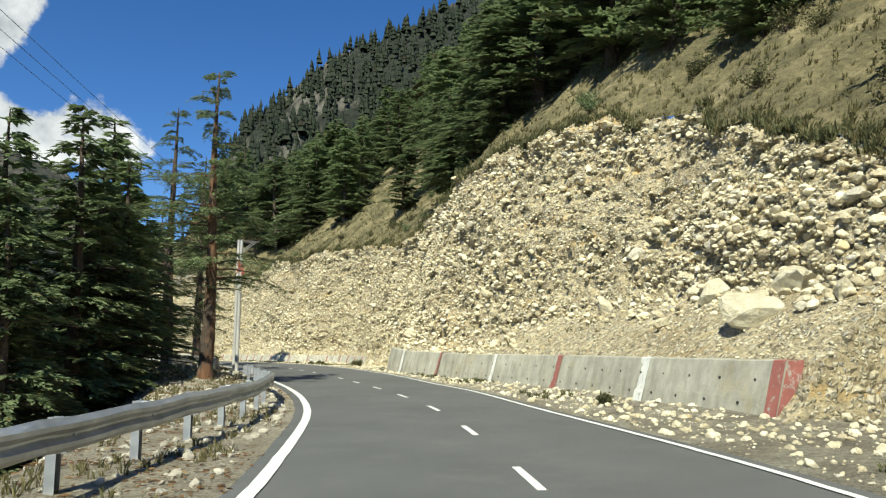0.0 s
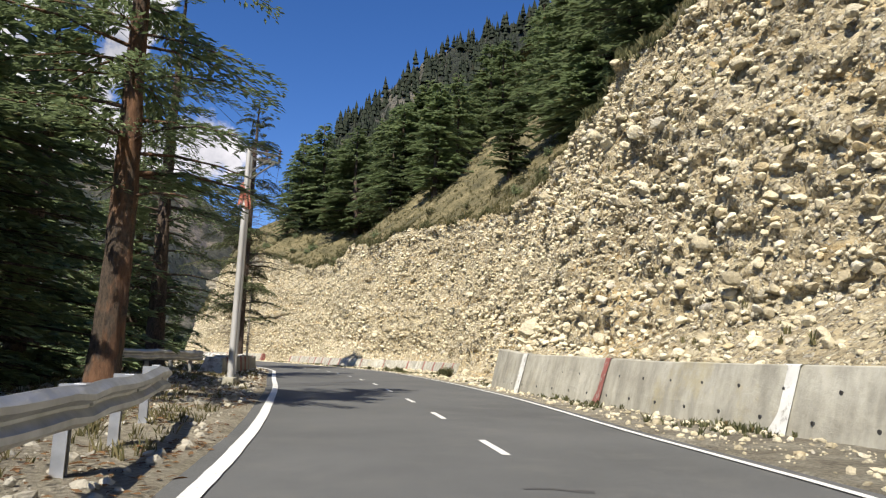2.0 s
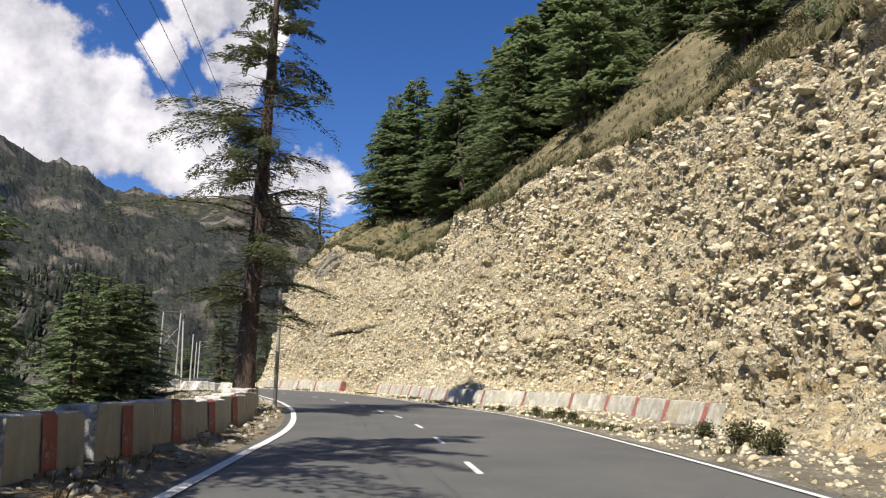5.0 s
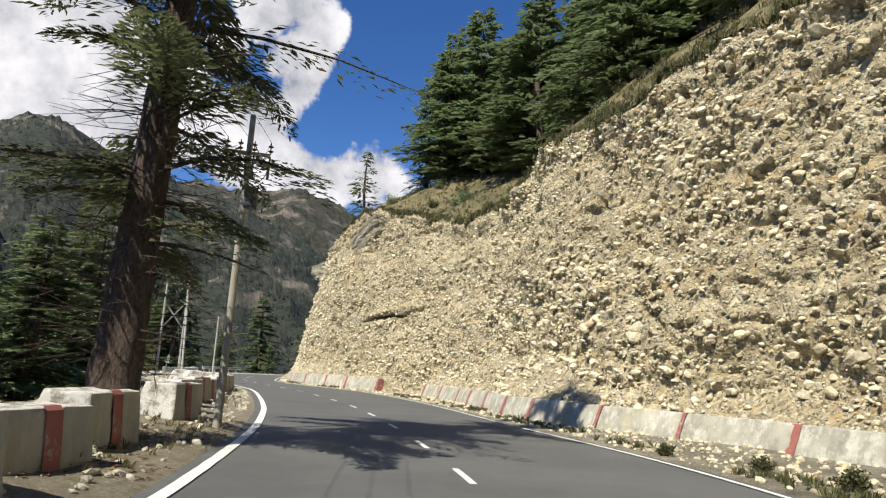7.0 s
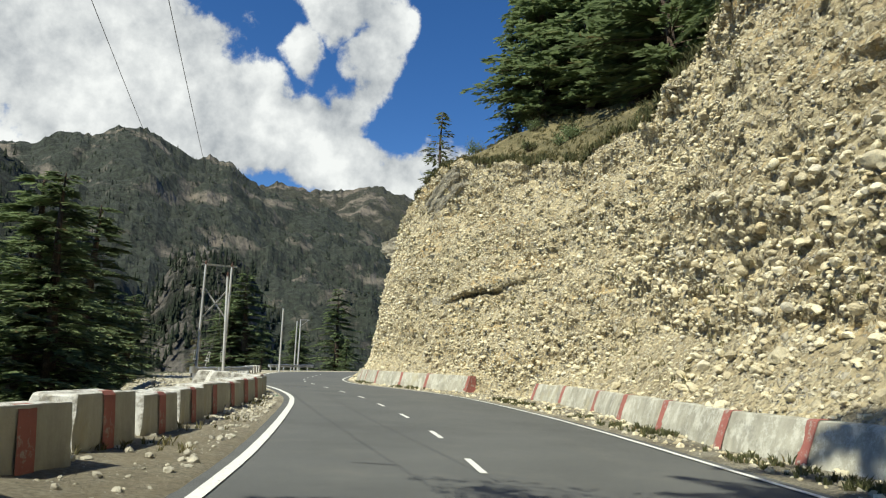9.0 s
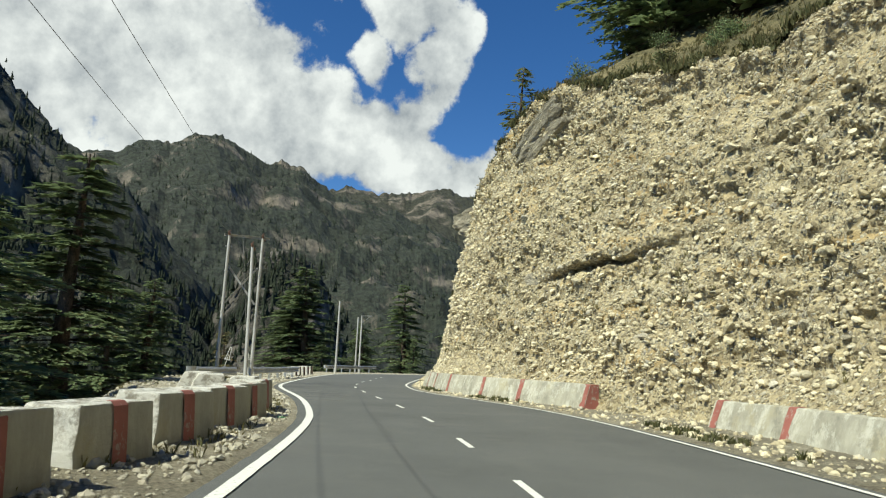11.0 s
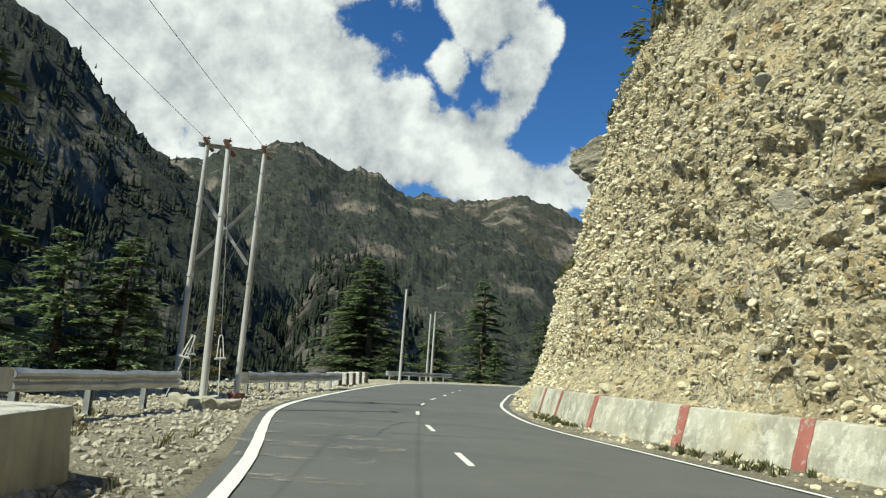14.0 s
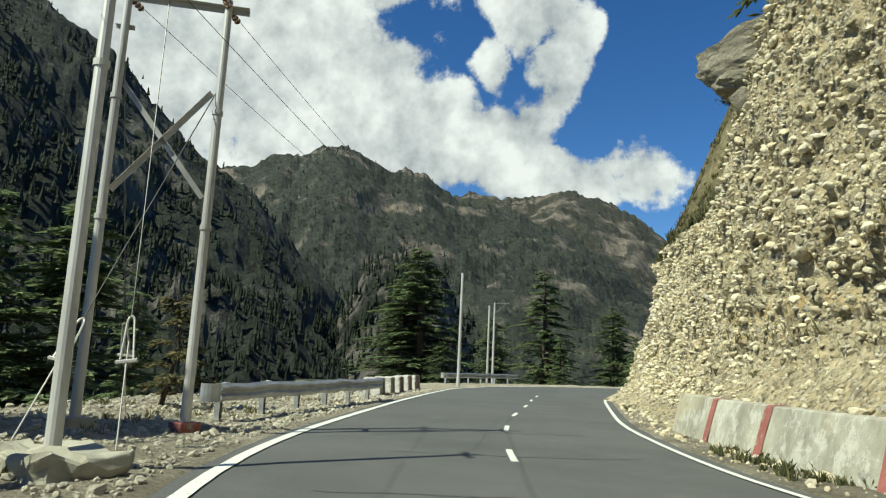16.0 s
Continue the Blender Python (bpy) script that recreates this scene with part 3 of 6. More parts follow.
tagged(strip("verge", LE, 0, 214, 0.5, [-0.25, -0.34, -0.6, -1, -1.5, -2, -2.5, -3, -3.5, -4, -4.5, -5, -5.5, -6, -6.5, -7, -8],
             lambda s, n: left_z(s, -n), VERGE), "stony verge with dry grass beside the road", "verge", kind="structure")

tagged(strip("valley_slope", LE, 0, 214, 0.8, [-8, -9.5, -11.5, -14, -17, -21, -26], lambda s, n: left_z(s, -n) - (0.0 if n > -9 else 0.02), VALLEY),
       "steep dark forest floor below the verge", "slope", kind="structure")


def ground_z(x, y):
    """Height of the wide ground: the valley to the left, a spur past the bend, the mountain's foot to the right."""
    s, n = LE.where(x, y)
    inside = 0.5 < s < LE.end - 3
    d = -n if inside else float(np.hypot(*(LE.xy[0 if s < 5 else -1] - (x, y))))
    z = -1.5 if (n > -6 and inside) else -1.5 - 0.70 * max(0, min(d, 75) - 6) - 0.02 * max(0, min(d, 600) - 75)
    spur = max(0.0, 1 - ((x + 92) / 46) ** 2 - ((y - 172) / 42) ** 2)
    z += (-1.6 - z) * min(1.0, spur * 2.2)
    return z - 0.4 + (1.5 * hum(x * 0.02, y * 0.02) if d > 30 and spur <= 0 else 0)


def build_ground():
    """One wide sheet out to the horizon."""
    ax = np.r_[-4200, -2600, -1600, -1000, -700, -500, -380, np.arange(-300, 120, 8), 150, 220, 400, 800, 1600, 4200]
    ay = np.r_[-4200, -2000, -900, -400, -200, np.arange(-100, 330, 8), 360, 440, 600, 900, 1400, 2200, 4200]
    verts = [(x, y, ground_z(x, y)) for y in ay for x in ax]
    me = mesh_from("ground", verts, grid_faces(len(ay), len(ax)), VALLEY, True)
    return tagged(new("ground", me), "dark forested valley ground far below the road", "ground", kind="structure")


build_ground()


def mountain(name, label, eye, ridge, near, far, base, material, rough, seed):
    """A mountainside: from its foot at distance near up to a ridge at distance far, whose elevation angles run over the azimuths."""
    az = np.array([a for a, _ in ridge])
    elv = np.array([e for _, e in ridge])
    cols = np.arange(az.min(), az.max(), (az.max() - az.min()) / 230)
    rows = np.linspace(0, 1, 84)
    verts = []
    unit = rough * 6.0
    for r in rows:
        for a in cols:
            e = float(np.interp(a, az, elv))
            top = far * math.tan(radians(e)) + eye[2]
            dist = near + (far - near) * r
            px, py = eye[0] - dist * math.sin(radians(a)), eye[1] + dist * math.cos(radians(a))
            fold = 1 - 2 * abs(noise.noise(Vector((px / unit, py / unit, seed))))
            fold += 0.5 * (1 - 2 * abs(noise.noise(Vector((px / unit * 2.3, py / unit * 2.3, seed + 5)))))
            crag = hum(px / unit * 5, py / unit * 5, seed, 5)
            rib = 1 - 2.4 * abs(noise.noise(Vector((a * 0.33 + 3.2 * r, r * 2.4, seed + 9)))) + 0.5 * (1 - 2.4 * abs(noise.noise(Vector((a * 0.9 + 5.5 * r, r * 5.0, seed + 14)))))
            jag = 0.16 * abs(noise.noise(Vector((a * 1.9, 0.0, seed)))) + 0.10 * noise.noise(Vector((a * 5.0, 0.0, seed)))
            z = base + (top - base) * (r ** 1.1) + rough * (fold * (1 - r) * r * 3.2 + crag * (0.12 + 0.55 * r * (1 - 0.7 * r)) + rib * 0.75 * r * (1.05 - r) + jag * r ** 9 * 1.6)
            verts.append((px, py, z))
    # the far side falls away behind the ridge
    for a in cols:
        d = far * 1.25
        verts.append((eye[0] - d * math.sin(radians(a)), eye[1] + d * math.cos(radians(a)), base))
    me = mesh_from(name, verts, grid_faces(len(rows) + 1, len(cols)), material)
    return tagged(new(name, me), label, "mountain", kind="structure")


EYE = (-30.0, 85.0, 1.3)
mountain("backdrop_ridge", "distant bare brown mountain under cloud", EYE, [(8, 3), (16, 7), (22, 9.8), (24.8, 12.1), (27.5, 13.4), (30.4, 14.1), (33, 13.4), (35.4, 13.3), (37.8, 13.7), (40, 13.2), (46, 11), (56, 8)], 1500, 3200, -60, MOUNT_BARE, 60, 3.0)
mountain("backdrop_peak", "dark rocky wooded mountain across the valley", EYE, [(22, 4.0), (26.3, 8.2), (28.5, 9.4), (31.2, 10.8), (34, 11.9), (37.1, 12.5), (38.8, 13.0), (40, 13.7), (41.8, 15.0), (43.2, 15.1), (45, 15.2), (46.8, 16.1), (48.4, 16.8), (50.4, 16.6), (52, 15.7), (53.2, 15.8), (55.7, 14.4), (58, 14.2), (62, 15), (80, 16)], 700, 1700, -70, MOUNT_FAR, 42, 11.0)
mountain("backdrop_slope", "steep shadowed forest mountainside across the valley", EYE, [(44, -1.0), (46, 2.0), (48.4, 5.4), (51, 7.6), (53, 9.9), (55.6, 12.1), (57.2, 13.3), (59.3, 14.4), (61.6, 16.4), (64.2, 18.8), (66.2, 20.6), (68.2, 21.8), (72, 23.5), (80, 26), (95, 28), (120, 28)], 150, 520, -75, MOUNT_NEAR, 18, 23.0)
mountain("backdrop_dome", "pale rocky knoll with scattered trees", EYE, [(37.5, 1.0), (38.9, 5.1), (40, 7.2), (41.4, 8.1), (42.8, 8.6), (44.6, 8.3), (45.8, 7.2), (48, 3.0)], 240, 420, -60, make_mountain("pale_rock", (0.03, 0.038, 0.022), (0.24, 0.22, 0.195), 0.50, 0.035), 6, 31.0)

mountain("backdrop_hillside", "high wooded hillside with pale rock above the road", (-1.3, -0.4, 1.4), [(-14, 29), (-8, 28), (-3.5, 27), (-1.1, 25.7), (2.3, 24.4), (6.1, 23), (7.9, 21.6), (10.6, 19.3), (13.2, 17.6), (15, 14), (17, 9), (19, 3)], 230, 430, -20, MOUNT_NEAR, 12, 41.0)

# ---- retaining walls ----


def wall_run(name, label, s0, s1, nfun, height, lean, thick, stripes, w, holes=False):
    """A battered concrete wall along the right edge with painted stripes."""
    wall = tagged(new(name), label, "retaining wall")
    ss = np.linspace(s0, s1, max(8, int((s1 - s0) / 0.4)))
    own_height = height if callable(height) else lambda s: height
    height = own_height(s0)
    prof = [(0.0, -0.12), (lean * 0.33, height * 0.33), (lean * 0.66, height * 0.66), (lean * 0.98, height - 0.02), (lean + 0.03, height), (lean + thick - 0.03, height + 0.005), (lean + thick, height - 0.03), (lean + thick, -0.12)]
    verts = []
    for s in ss:
        for n, z in prof:
            e = 0.012 * hum(s * 1.1, z * 2.0, 1.0) + 0.01 * hum(s * 0.3, z, 4)
            x, y = RE.at(s, nfun(s) + n + e)
            verts.append((x, y, max(z, z * own_height(s) / height) + (0.02 * hum(s * 0.6, 2.2) if z > 0.3 else 0)))
    f = [tuple(reversed(q)) for q in grid_faces(len(ss), len(prof))]
    k, last = len(prof), (len(ss) - 1) * len(prof)
    f += [tuple(range(k)), tuple(reversed(range(last, last + k)))]
    part_mesh("wall_body", mesh_from("wall_body", verts, f, CONCRETE if holes else CONCRETE_OLD), wall)
    for s, col, *own in stripes:
        verts = []
        wide = own[0] if own else w
        for i in range(3):
            for n, z in prof[:5] + [prof[5]]:
                e = 0.012 * hum(s * 1.1, z * 2.0, 1.0) + 0.01 * hum(s * 0.3, z, 4) - 0.006
                x, y = RE.at(s + (i / 2 - 0.5) * wide + 0.02 * hum(z * 3, s), nfun(s) + n + e)
                verts.append((x, y, max(z, 0.0) * own_height(s) / height + (0.02 * hum(s * 0.6, 2.2) + 0.006 if z > 0.3 else 0)))
        part_mesh("painted_stripe", mesh_from("painted_stripe", verts, [tuple(reversed(q)) for q in grid_faces(3, 6)], RED if col == "r" else WHITE), wall, "faded red stripe" if col == "r" else "white painted stripe")
        if own:
            cap = []
            for n, z in prof:
                x, y = RE.at(s0 - 0.006, nfun(s0) + n)
                cap.append((x, y, max(z, 0.0)))
            part_mesh("painted_stripe", mesh_from("painted_stripe", cap, [tuple(range(len(prof)))], RED), wall, "faded red painted end")
    if holes:
        bm = bmesh.new()
        bmesh.ops.create_cone(bm, cap_ends=True, segments=10, radius1=0.035, radius2=0.03, depth=0.03, matrix=pose(0, 0, 0, 90, 0, 0))
        me = bpy.data.meshes.new("weep_hole")
        bm.to_mesh(me)
        bm.free()
        me.materials.append(WIRE)
        for i, s in enumerate(np.arange(s0 + 0.8, s1, 1.15)):
            for z in (0.28, 0.74):
                so = s + 0.4 * (z < 0.5)
                if so > s1:
                    continue
                x, y = RE.at(so, nfun(so) + lean * z / height + 0.004)
                part_mesh("weep_hole", me, wall, "", pose(x, y, z, 0, 0, RE.yaw(so) + 90))
    return wall


wall_run("retaining_wall", "low grey concrete retaining wall with red and white stripes", 42.0, 75.3, tall_n, lambda s: float(np.interp(s, [62, 70, 74.5], [1.12, 1.25, 1.45])), 0.34, 0.35,
         [(42.2, "r", 0.36), (47.3, "w"), (52.9, "r"), (57.7, "w"), (64.4, "r"), (70.0, "w")], 0.5, True)
wall_run("retaining_wall", "low weathered concrete toe wall with faded red stripes", 90.5, 128.4, low_n, 0.72, 0.26, 0.3,
         [(float(s), "r") for s in (91.0, 93.6, 96.0, 98.5, 101, 104, 106.8, 110.2, 112.5, 115.8, 118.7, 121.6, 125.4, 128.2)], 0.28)
wall_run("retaining_wall", "weathered concrete toe wall with red stripes ending at a corner", 134.0, 153.0, low_n, 0.84, 0.24, 0.3,
         [(134.18, "r", 0.32)] + [(float(s), "r") for s in (138.2, 141.2, 144.9, 148.2, 150.6)], 0.3)


def far_woods():
    """Conifers past counting on the slopes across the valley."""
    r = random.Random(77)
    verts, faces = [], []

    def one(x, y, z, h):
        k = len(verts)
        for t in range(3):
            z0, rad = z + h * (0.12 + 0.27 * t), h * (0.22 - 0.055 * t)
            top = z0 + h * 0.42
            b = len(verts)
            verts.append((x, y, top))
            a0 = r.uniform(0, 2)
            for i in range(5):
                a = a0 + i * 1.2566
                q = rad * r.uniform(0.7, 1.25)
                verts.append((x + q * math.cos(a), y + q * math.sin(a), z0 - h * 0.05 * r.random()))
            faces.extend([(b, b + 1 + i, b + 1 + (i + 1) % 5) for i in range(5)])

    slope = bpy.data.objects["backdrop_slope"].data.vertices
    dome = bpy.data.objects["backdrop_dome"].data.vertices
    peak = bpy.data.objects["backdrop_peak"].data.vertices
    high = bpy.data.objects["backdrop_hillside"].data.vertices
    for vs, n, lo, hi in ((high, 2600, 7, 12), (slope, 13000, 3.5, 7.5), (dome, 900, 5, 9), (peak, 5000, 5, 9)):
        count = len(vs)
        for _ in range(n):
            at = r.random()
            if vs is slope and at > 0.72 and r.random() < 0.65:
                continue
            p = vs[int(count * 0.98 * at)].co
            if hum(p.x * 0.012, p.y * 0.012, 3.0) > 0.10 + 0.3 * r.random():
                continue
            one(p.x + r.uniform(-5, 5), p.y + r.uniform(-5, 5), p.z - 2.0, r.uniform(lo, hi))
    for _ in range(2600):
        d, s = r.uniform(26, 150), r.uniform(10, 130)
        x, y = LE.at(s, -d)
        s2, n2 = LE.where(x, y)
        if abs(n2) < 22 or (x + 92) ** 2 + (y - 172) ** 2 < 2200:
            continue
        one(x, y, ground_z(x, y) - 0.5, r.uniform(6, 13))
    me = mesh_from("far_woods", verts, faces, WOODS)
    tagged(new("far_woods", me), "dark conifer woods on the slopes across the valley", "woods", kind="stuff")


far_woods()

# ---- trees ----


def limb(verts, faces, a, b, ra, rb, sides=4):
    a, b = Vector(a), Vector(b)
    q = (b - a).to_track_quat("Z", "Y")
    k = len(verts)
    for p, r in ((a, ra), (b, rb)):
        for i in range(sides):
            t = 2 * math.pi * i / sides
            verts.append(p + q @ Vector((r * math.cos(t), r * math.sin(t), 0)))
    faces += [(k + i, k + (i + 1) % sides, k + sides + (i + 1) % sides, k + sides + i) for i in range(sides)]


def conifer(name, label, seed, height, spread, crown_from, per_level, level_gap, sprays, spray_len, needles, bark, radius, droop=0.12, bare=0.0, flat_top=0.0, lean=(0.0, 0.0), light=False, thin=1.0):
    """A conifer: a tapered trunk with limbs, and a crown of many needle sprays laid in uneven tiers."""
    r = random.Random(seed)
    tree = tagged(new(name), label, "tree")
    tv, tf, cv, cf = [], [], [], []
    seg, sides = (8, 7) if light else (90, 30)

    def axis(h):
        f = h / height
        return Vector((lean[0] * f + 0.10 * math.sin(f * 5 + seed), lean[1] * f + 0.10 * math.cos(f * 4 + seed * 2), h))

    for i in range(seg + 1):
        h = height * 0.985 * i / seg
        flare = 1 + 0.35 * math.exp(-h / 0.4)
        rad = radius * (1 - h / height) ** 0.8 * flare + 0.012
        for j in range(sides):
            t = 2 * math.pi * j / sides
            rough = 0.14 * hum(j * 0.9, h * 0.8, seed, 2)
            if not light:
                c = Vector((math.cos(t) * 5.0, math.sin(t) * 5.0, h * 1.5 + seed))
                far, _ = noise.voronoi(c)
                rough = 0.10 * hum(math.cos(t) * 1.2, math.sin(t) * 1.2 + h * 0.5, seed, 3) + 0.22 * min(0.55, far[1] - far[0]) - 0.05
            tv.append(axis(h) + Vector((math.cos(t), math.sin(t), 0)) * rad * (1 + rough) - Vector((0, 0, 0.35 if i == 0 else 0)))
    for i in range(seg):
        tf += [(i * sides + j, i * sides + (j + 1) % sides, (i + 1) * sides + (j + 1) % sides, (i + 1) * sides + j) for j in range(sides)]
    h = crown_from
    while h < height * 0.985:
        f = (h - crown_from) / (height - crown_from)
        tier = 0.75 + 0.35 * math.sin(h * 3.1 + seed) * r.random()
        env = (1 - f) ** 0.72 * (1 - flat_top) + flat_top * (1 - f ** 3)
        env *= min(1.0, 0.55 + f * 3.0)
        for k in range(per_level):
            if r.random() < 0.12:
                continue
            t = r.uniform(0, 2 * math.pi)
            length = spread * env * tier * r.uniform(0.6, 1.12) + 0.15
            base = axis(h + r.uniform(-0.5, 0.5) * level_gap)
            out = Vector((math.cos(t), math.sin(t), 0))
            up0 = r.uniform(0.05, 0.28) + 0.5 * f ** 3
            side = Vector((-out.y, out.x, 0))
            bend = r.uniform(-0.22, 0.22)

            def along(u):
                return base + out * (length * u) + side * (bend * length * u * u) + Vector((0, 0, length * (up0 * u - (droop + up0 * 0.8) * u * u)))

            rb = max(0.010, radius * 0.15 * (1 - f) * (0.4 + length / spread))
            steps = 1 if light else 3 if length > 0.8 else 2
            for i in range(steps):
                limb(tv, tf, along(i / steps), along((i + 1) / steps), rb * (1 - i / steps) + 0.006, rb * (1 - (i + 1) / steps) + 0.006, 3 if light else 4)
            bald = r.random() < bare
            count = max(3, int(sprays * length / spread * (0.2 if bald else 1)))
            for i in range(count):
                u = 0.18 + 0.85 * (i + r.random()) / count
                p = along(min(u, 1.02))
                sgn = 1 if r.random() < 0.5 else -1
                p = p + side * sgn * length * (0.10 if light else 0.19) * r.random() * (1.15 - u) * min(1.0, u * 3)
                p.z -= 0.0 if light else 0.10 * length * r.random() ** 3
                yaw = sgn * r.uniform(0.15, 1.25) * (1.1 - 0.5 * u)
                d = Matrix.Rotation(yaw, 3, "Z") @ out
                d.z = r.uniform(-0.28, 0.16)
                sl = spray_len * r.uniform(0.55, 1.25) * (1.15 - 0.45 * u)
                wd = sl * r.uniform(0.15, 0.28) * thin
                sd = Vector((-d.y, d.x, r.uniform(-0.45, 0.45))).normalized() * wd
                dn = Vector((0, 0, -sl * r.uniform(0.05, 0.22)))
                q0 = p + Vector((0, 0, r.uniform(-0.05, 0.06)))
                k0 = len(cv)
                if light or thin < 1:
                    cv += [q0, q0 + d * sl * 0.45 + sd, q0 + d * sl + dn, q0 + d * sl * 0.5 - sd]
                    cf += [(k0, k0 + 1, k0 + 2), (k0, k0 + 2, k0 + 3)]
                    continue
                cv += [q0, q0 + d * sl * 0.45 + sd, q0 + d * sl + dn, q0 + d * sl * 0.5 - sd, q0 + d * sl * 0.48 + Vector((0, 0, wd * 0.35))]
                cf += [(k0, k0 + 1, k0 + 4), (k0 + 1, k0 + 2, k0 + 4), (k0 + 2, k0 + 3, k0 + 4), (k0 + 3, k0, k0 + 4)]
        h += level_gap * r.uniform(0.7, 1.3)
    part_mesh("trunk", mesh_from("trunk", tv, tf, bark, True), tree)
    part_mesh("crown", mesh_from("crown", cv, cf, needles), tree)
    return tree


def far_trees():
    """Conifers on the hillside above the brow."""
    kinds = [conifer("cedar_tree", "dark green cedar with layered boughs on the hillside", 11 + k, 12.5, sp, cf, 10, 0.66, 62, 0.66, NEEDLES, BARK, 0.24, droop=0.18, flat_top=ft, light=True)
             for k, (sp, cf, ft) in enumerate(((3.9, 1.0, 0.10), (4.6, 0.7, 0.22), (3.4, 1.2, 0.08), (5.0, 0.9, 0.34)))]
    r = random.Random(5)
    first, spots = [True] * 4, []
    for _ in range(2600):
        s, d = r.uniform(28, 141), 1.2 + 44 * r.random() ** 1.35
        if s > 118 and d < 1.2 + (s - 118) * 0.10:
            continue
        if 92 < s and d < 4.2 + 0.8 * math.sin(s) + max(0.0, s - 116) * 0.2:
            continue
        if (s < 66 and d < 3.2 and s > 50) or (s < 52 and d < 5.5) or (66 < s < 92 and d < 2.4):
            continue
        gap = 2.7 if d < 14 else 3.6
        if any((s - a) ** 2 + (d - b) ** 2 < gap * gap for a, b in spots):
            continue
        spots.append((s, d))
        if len(spots) >= 135:
            break
    spots += [(70, 3.0), (73.6, 3.3), (77.2, 2.8), (80.6, 3.2), (84.4, 3.9), (88, 4.8), (41.2, 4.2), (42.6, 6.4), (39.4, 3.2), (37.6, 2.0), (44.6, 7.5), (119, 5.6), (122, 6.5), (126, 7.5), (128, 9.5), (135, 11), (142.5, 6), (141, 8.6), (139.6, 6.4), (137, 7.4), (134.2, 7.4), (131.2, 7), (144, 10.5), (138.4, 11)]
    for s, d in spots:
        n0 = cliff_n(s, rim(s))
        x, y = RE.at(s, n0 + d)
        k = r.randrange(4)
        z = hill_z(s, d) - 0.15
        h = r.uniform(0.75, 1.25) * (0.75 if d < 5 else 1.0)
        m = pose(x, y, z, r.uniform(-4, 4), r.uniform(-4, 4), r.uniform(0, 360)) @ Matrix.Diagonal((h * r.uniform(0.8, 1.3),) * 2 + (h, 1))
        if first[k]:
            kinds[k].matrix_basis, first[k] = m, False
        else:
            copy_thing(kinds[k], m)


far_trees()


def left_ground(x, y):
    s, n = LE.where(x, y)
    return left_z(s, -n)


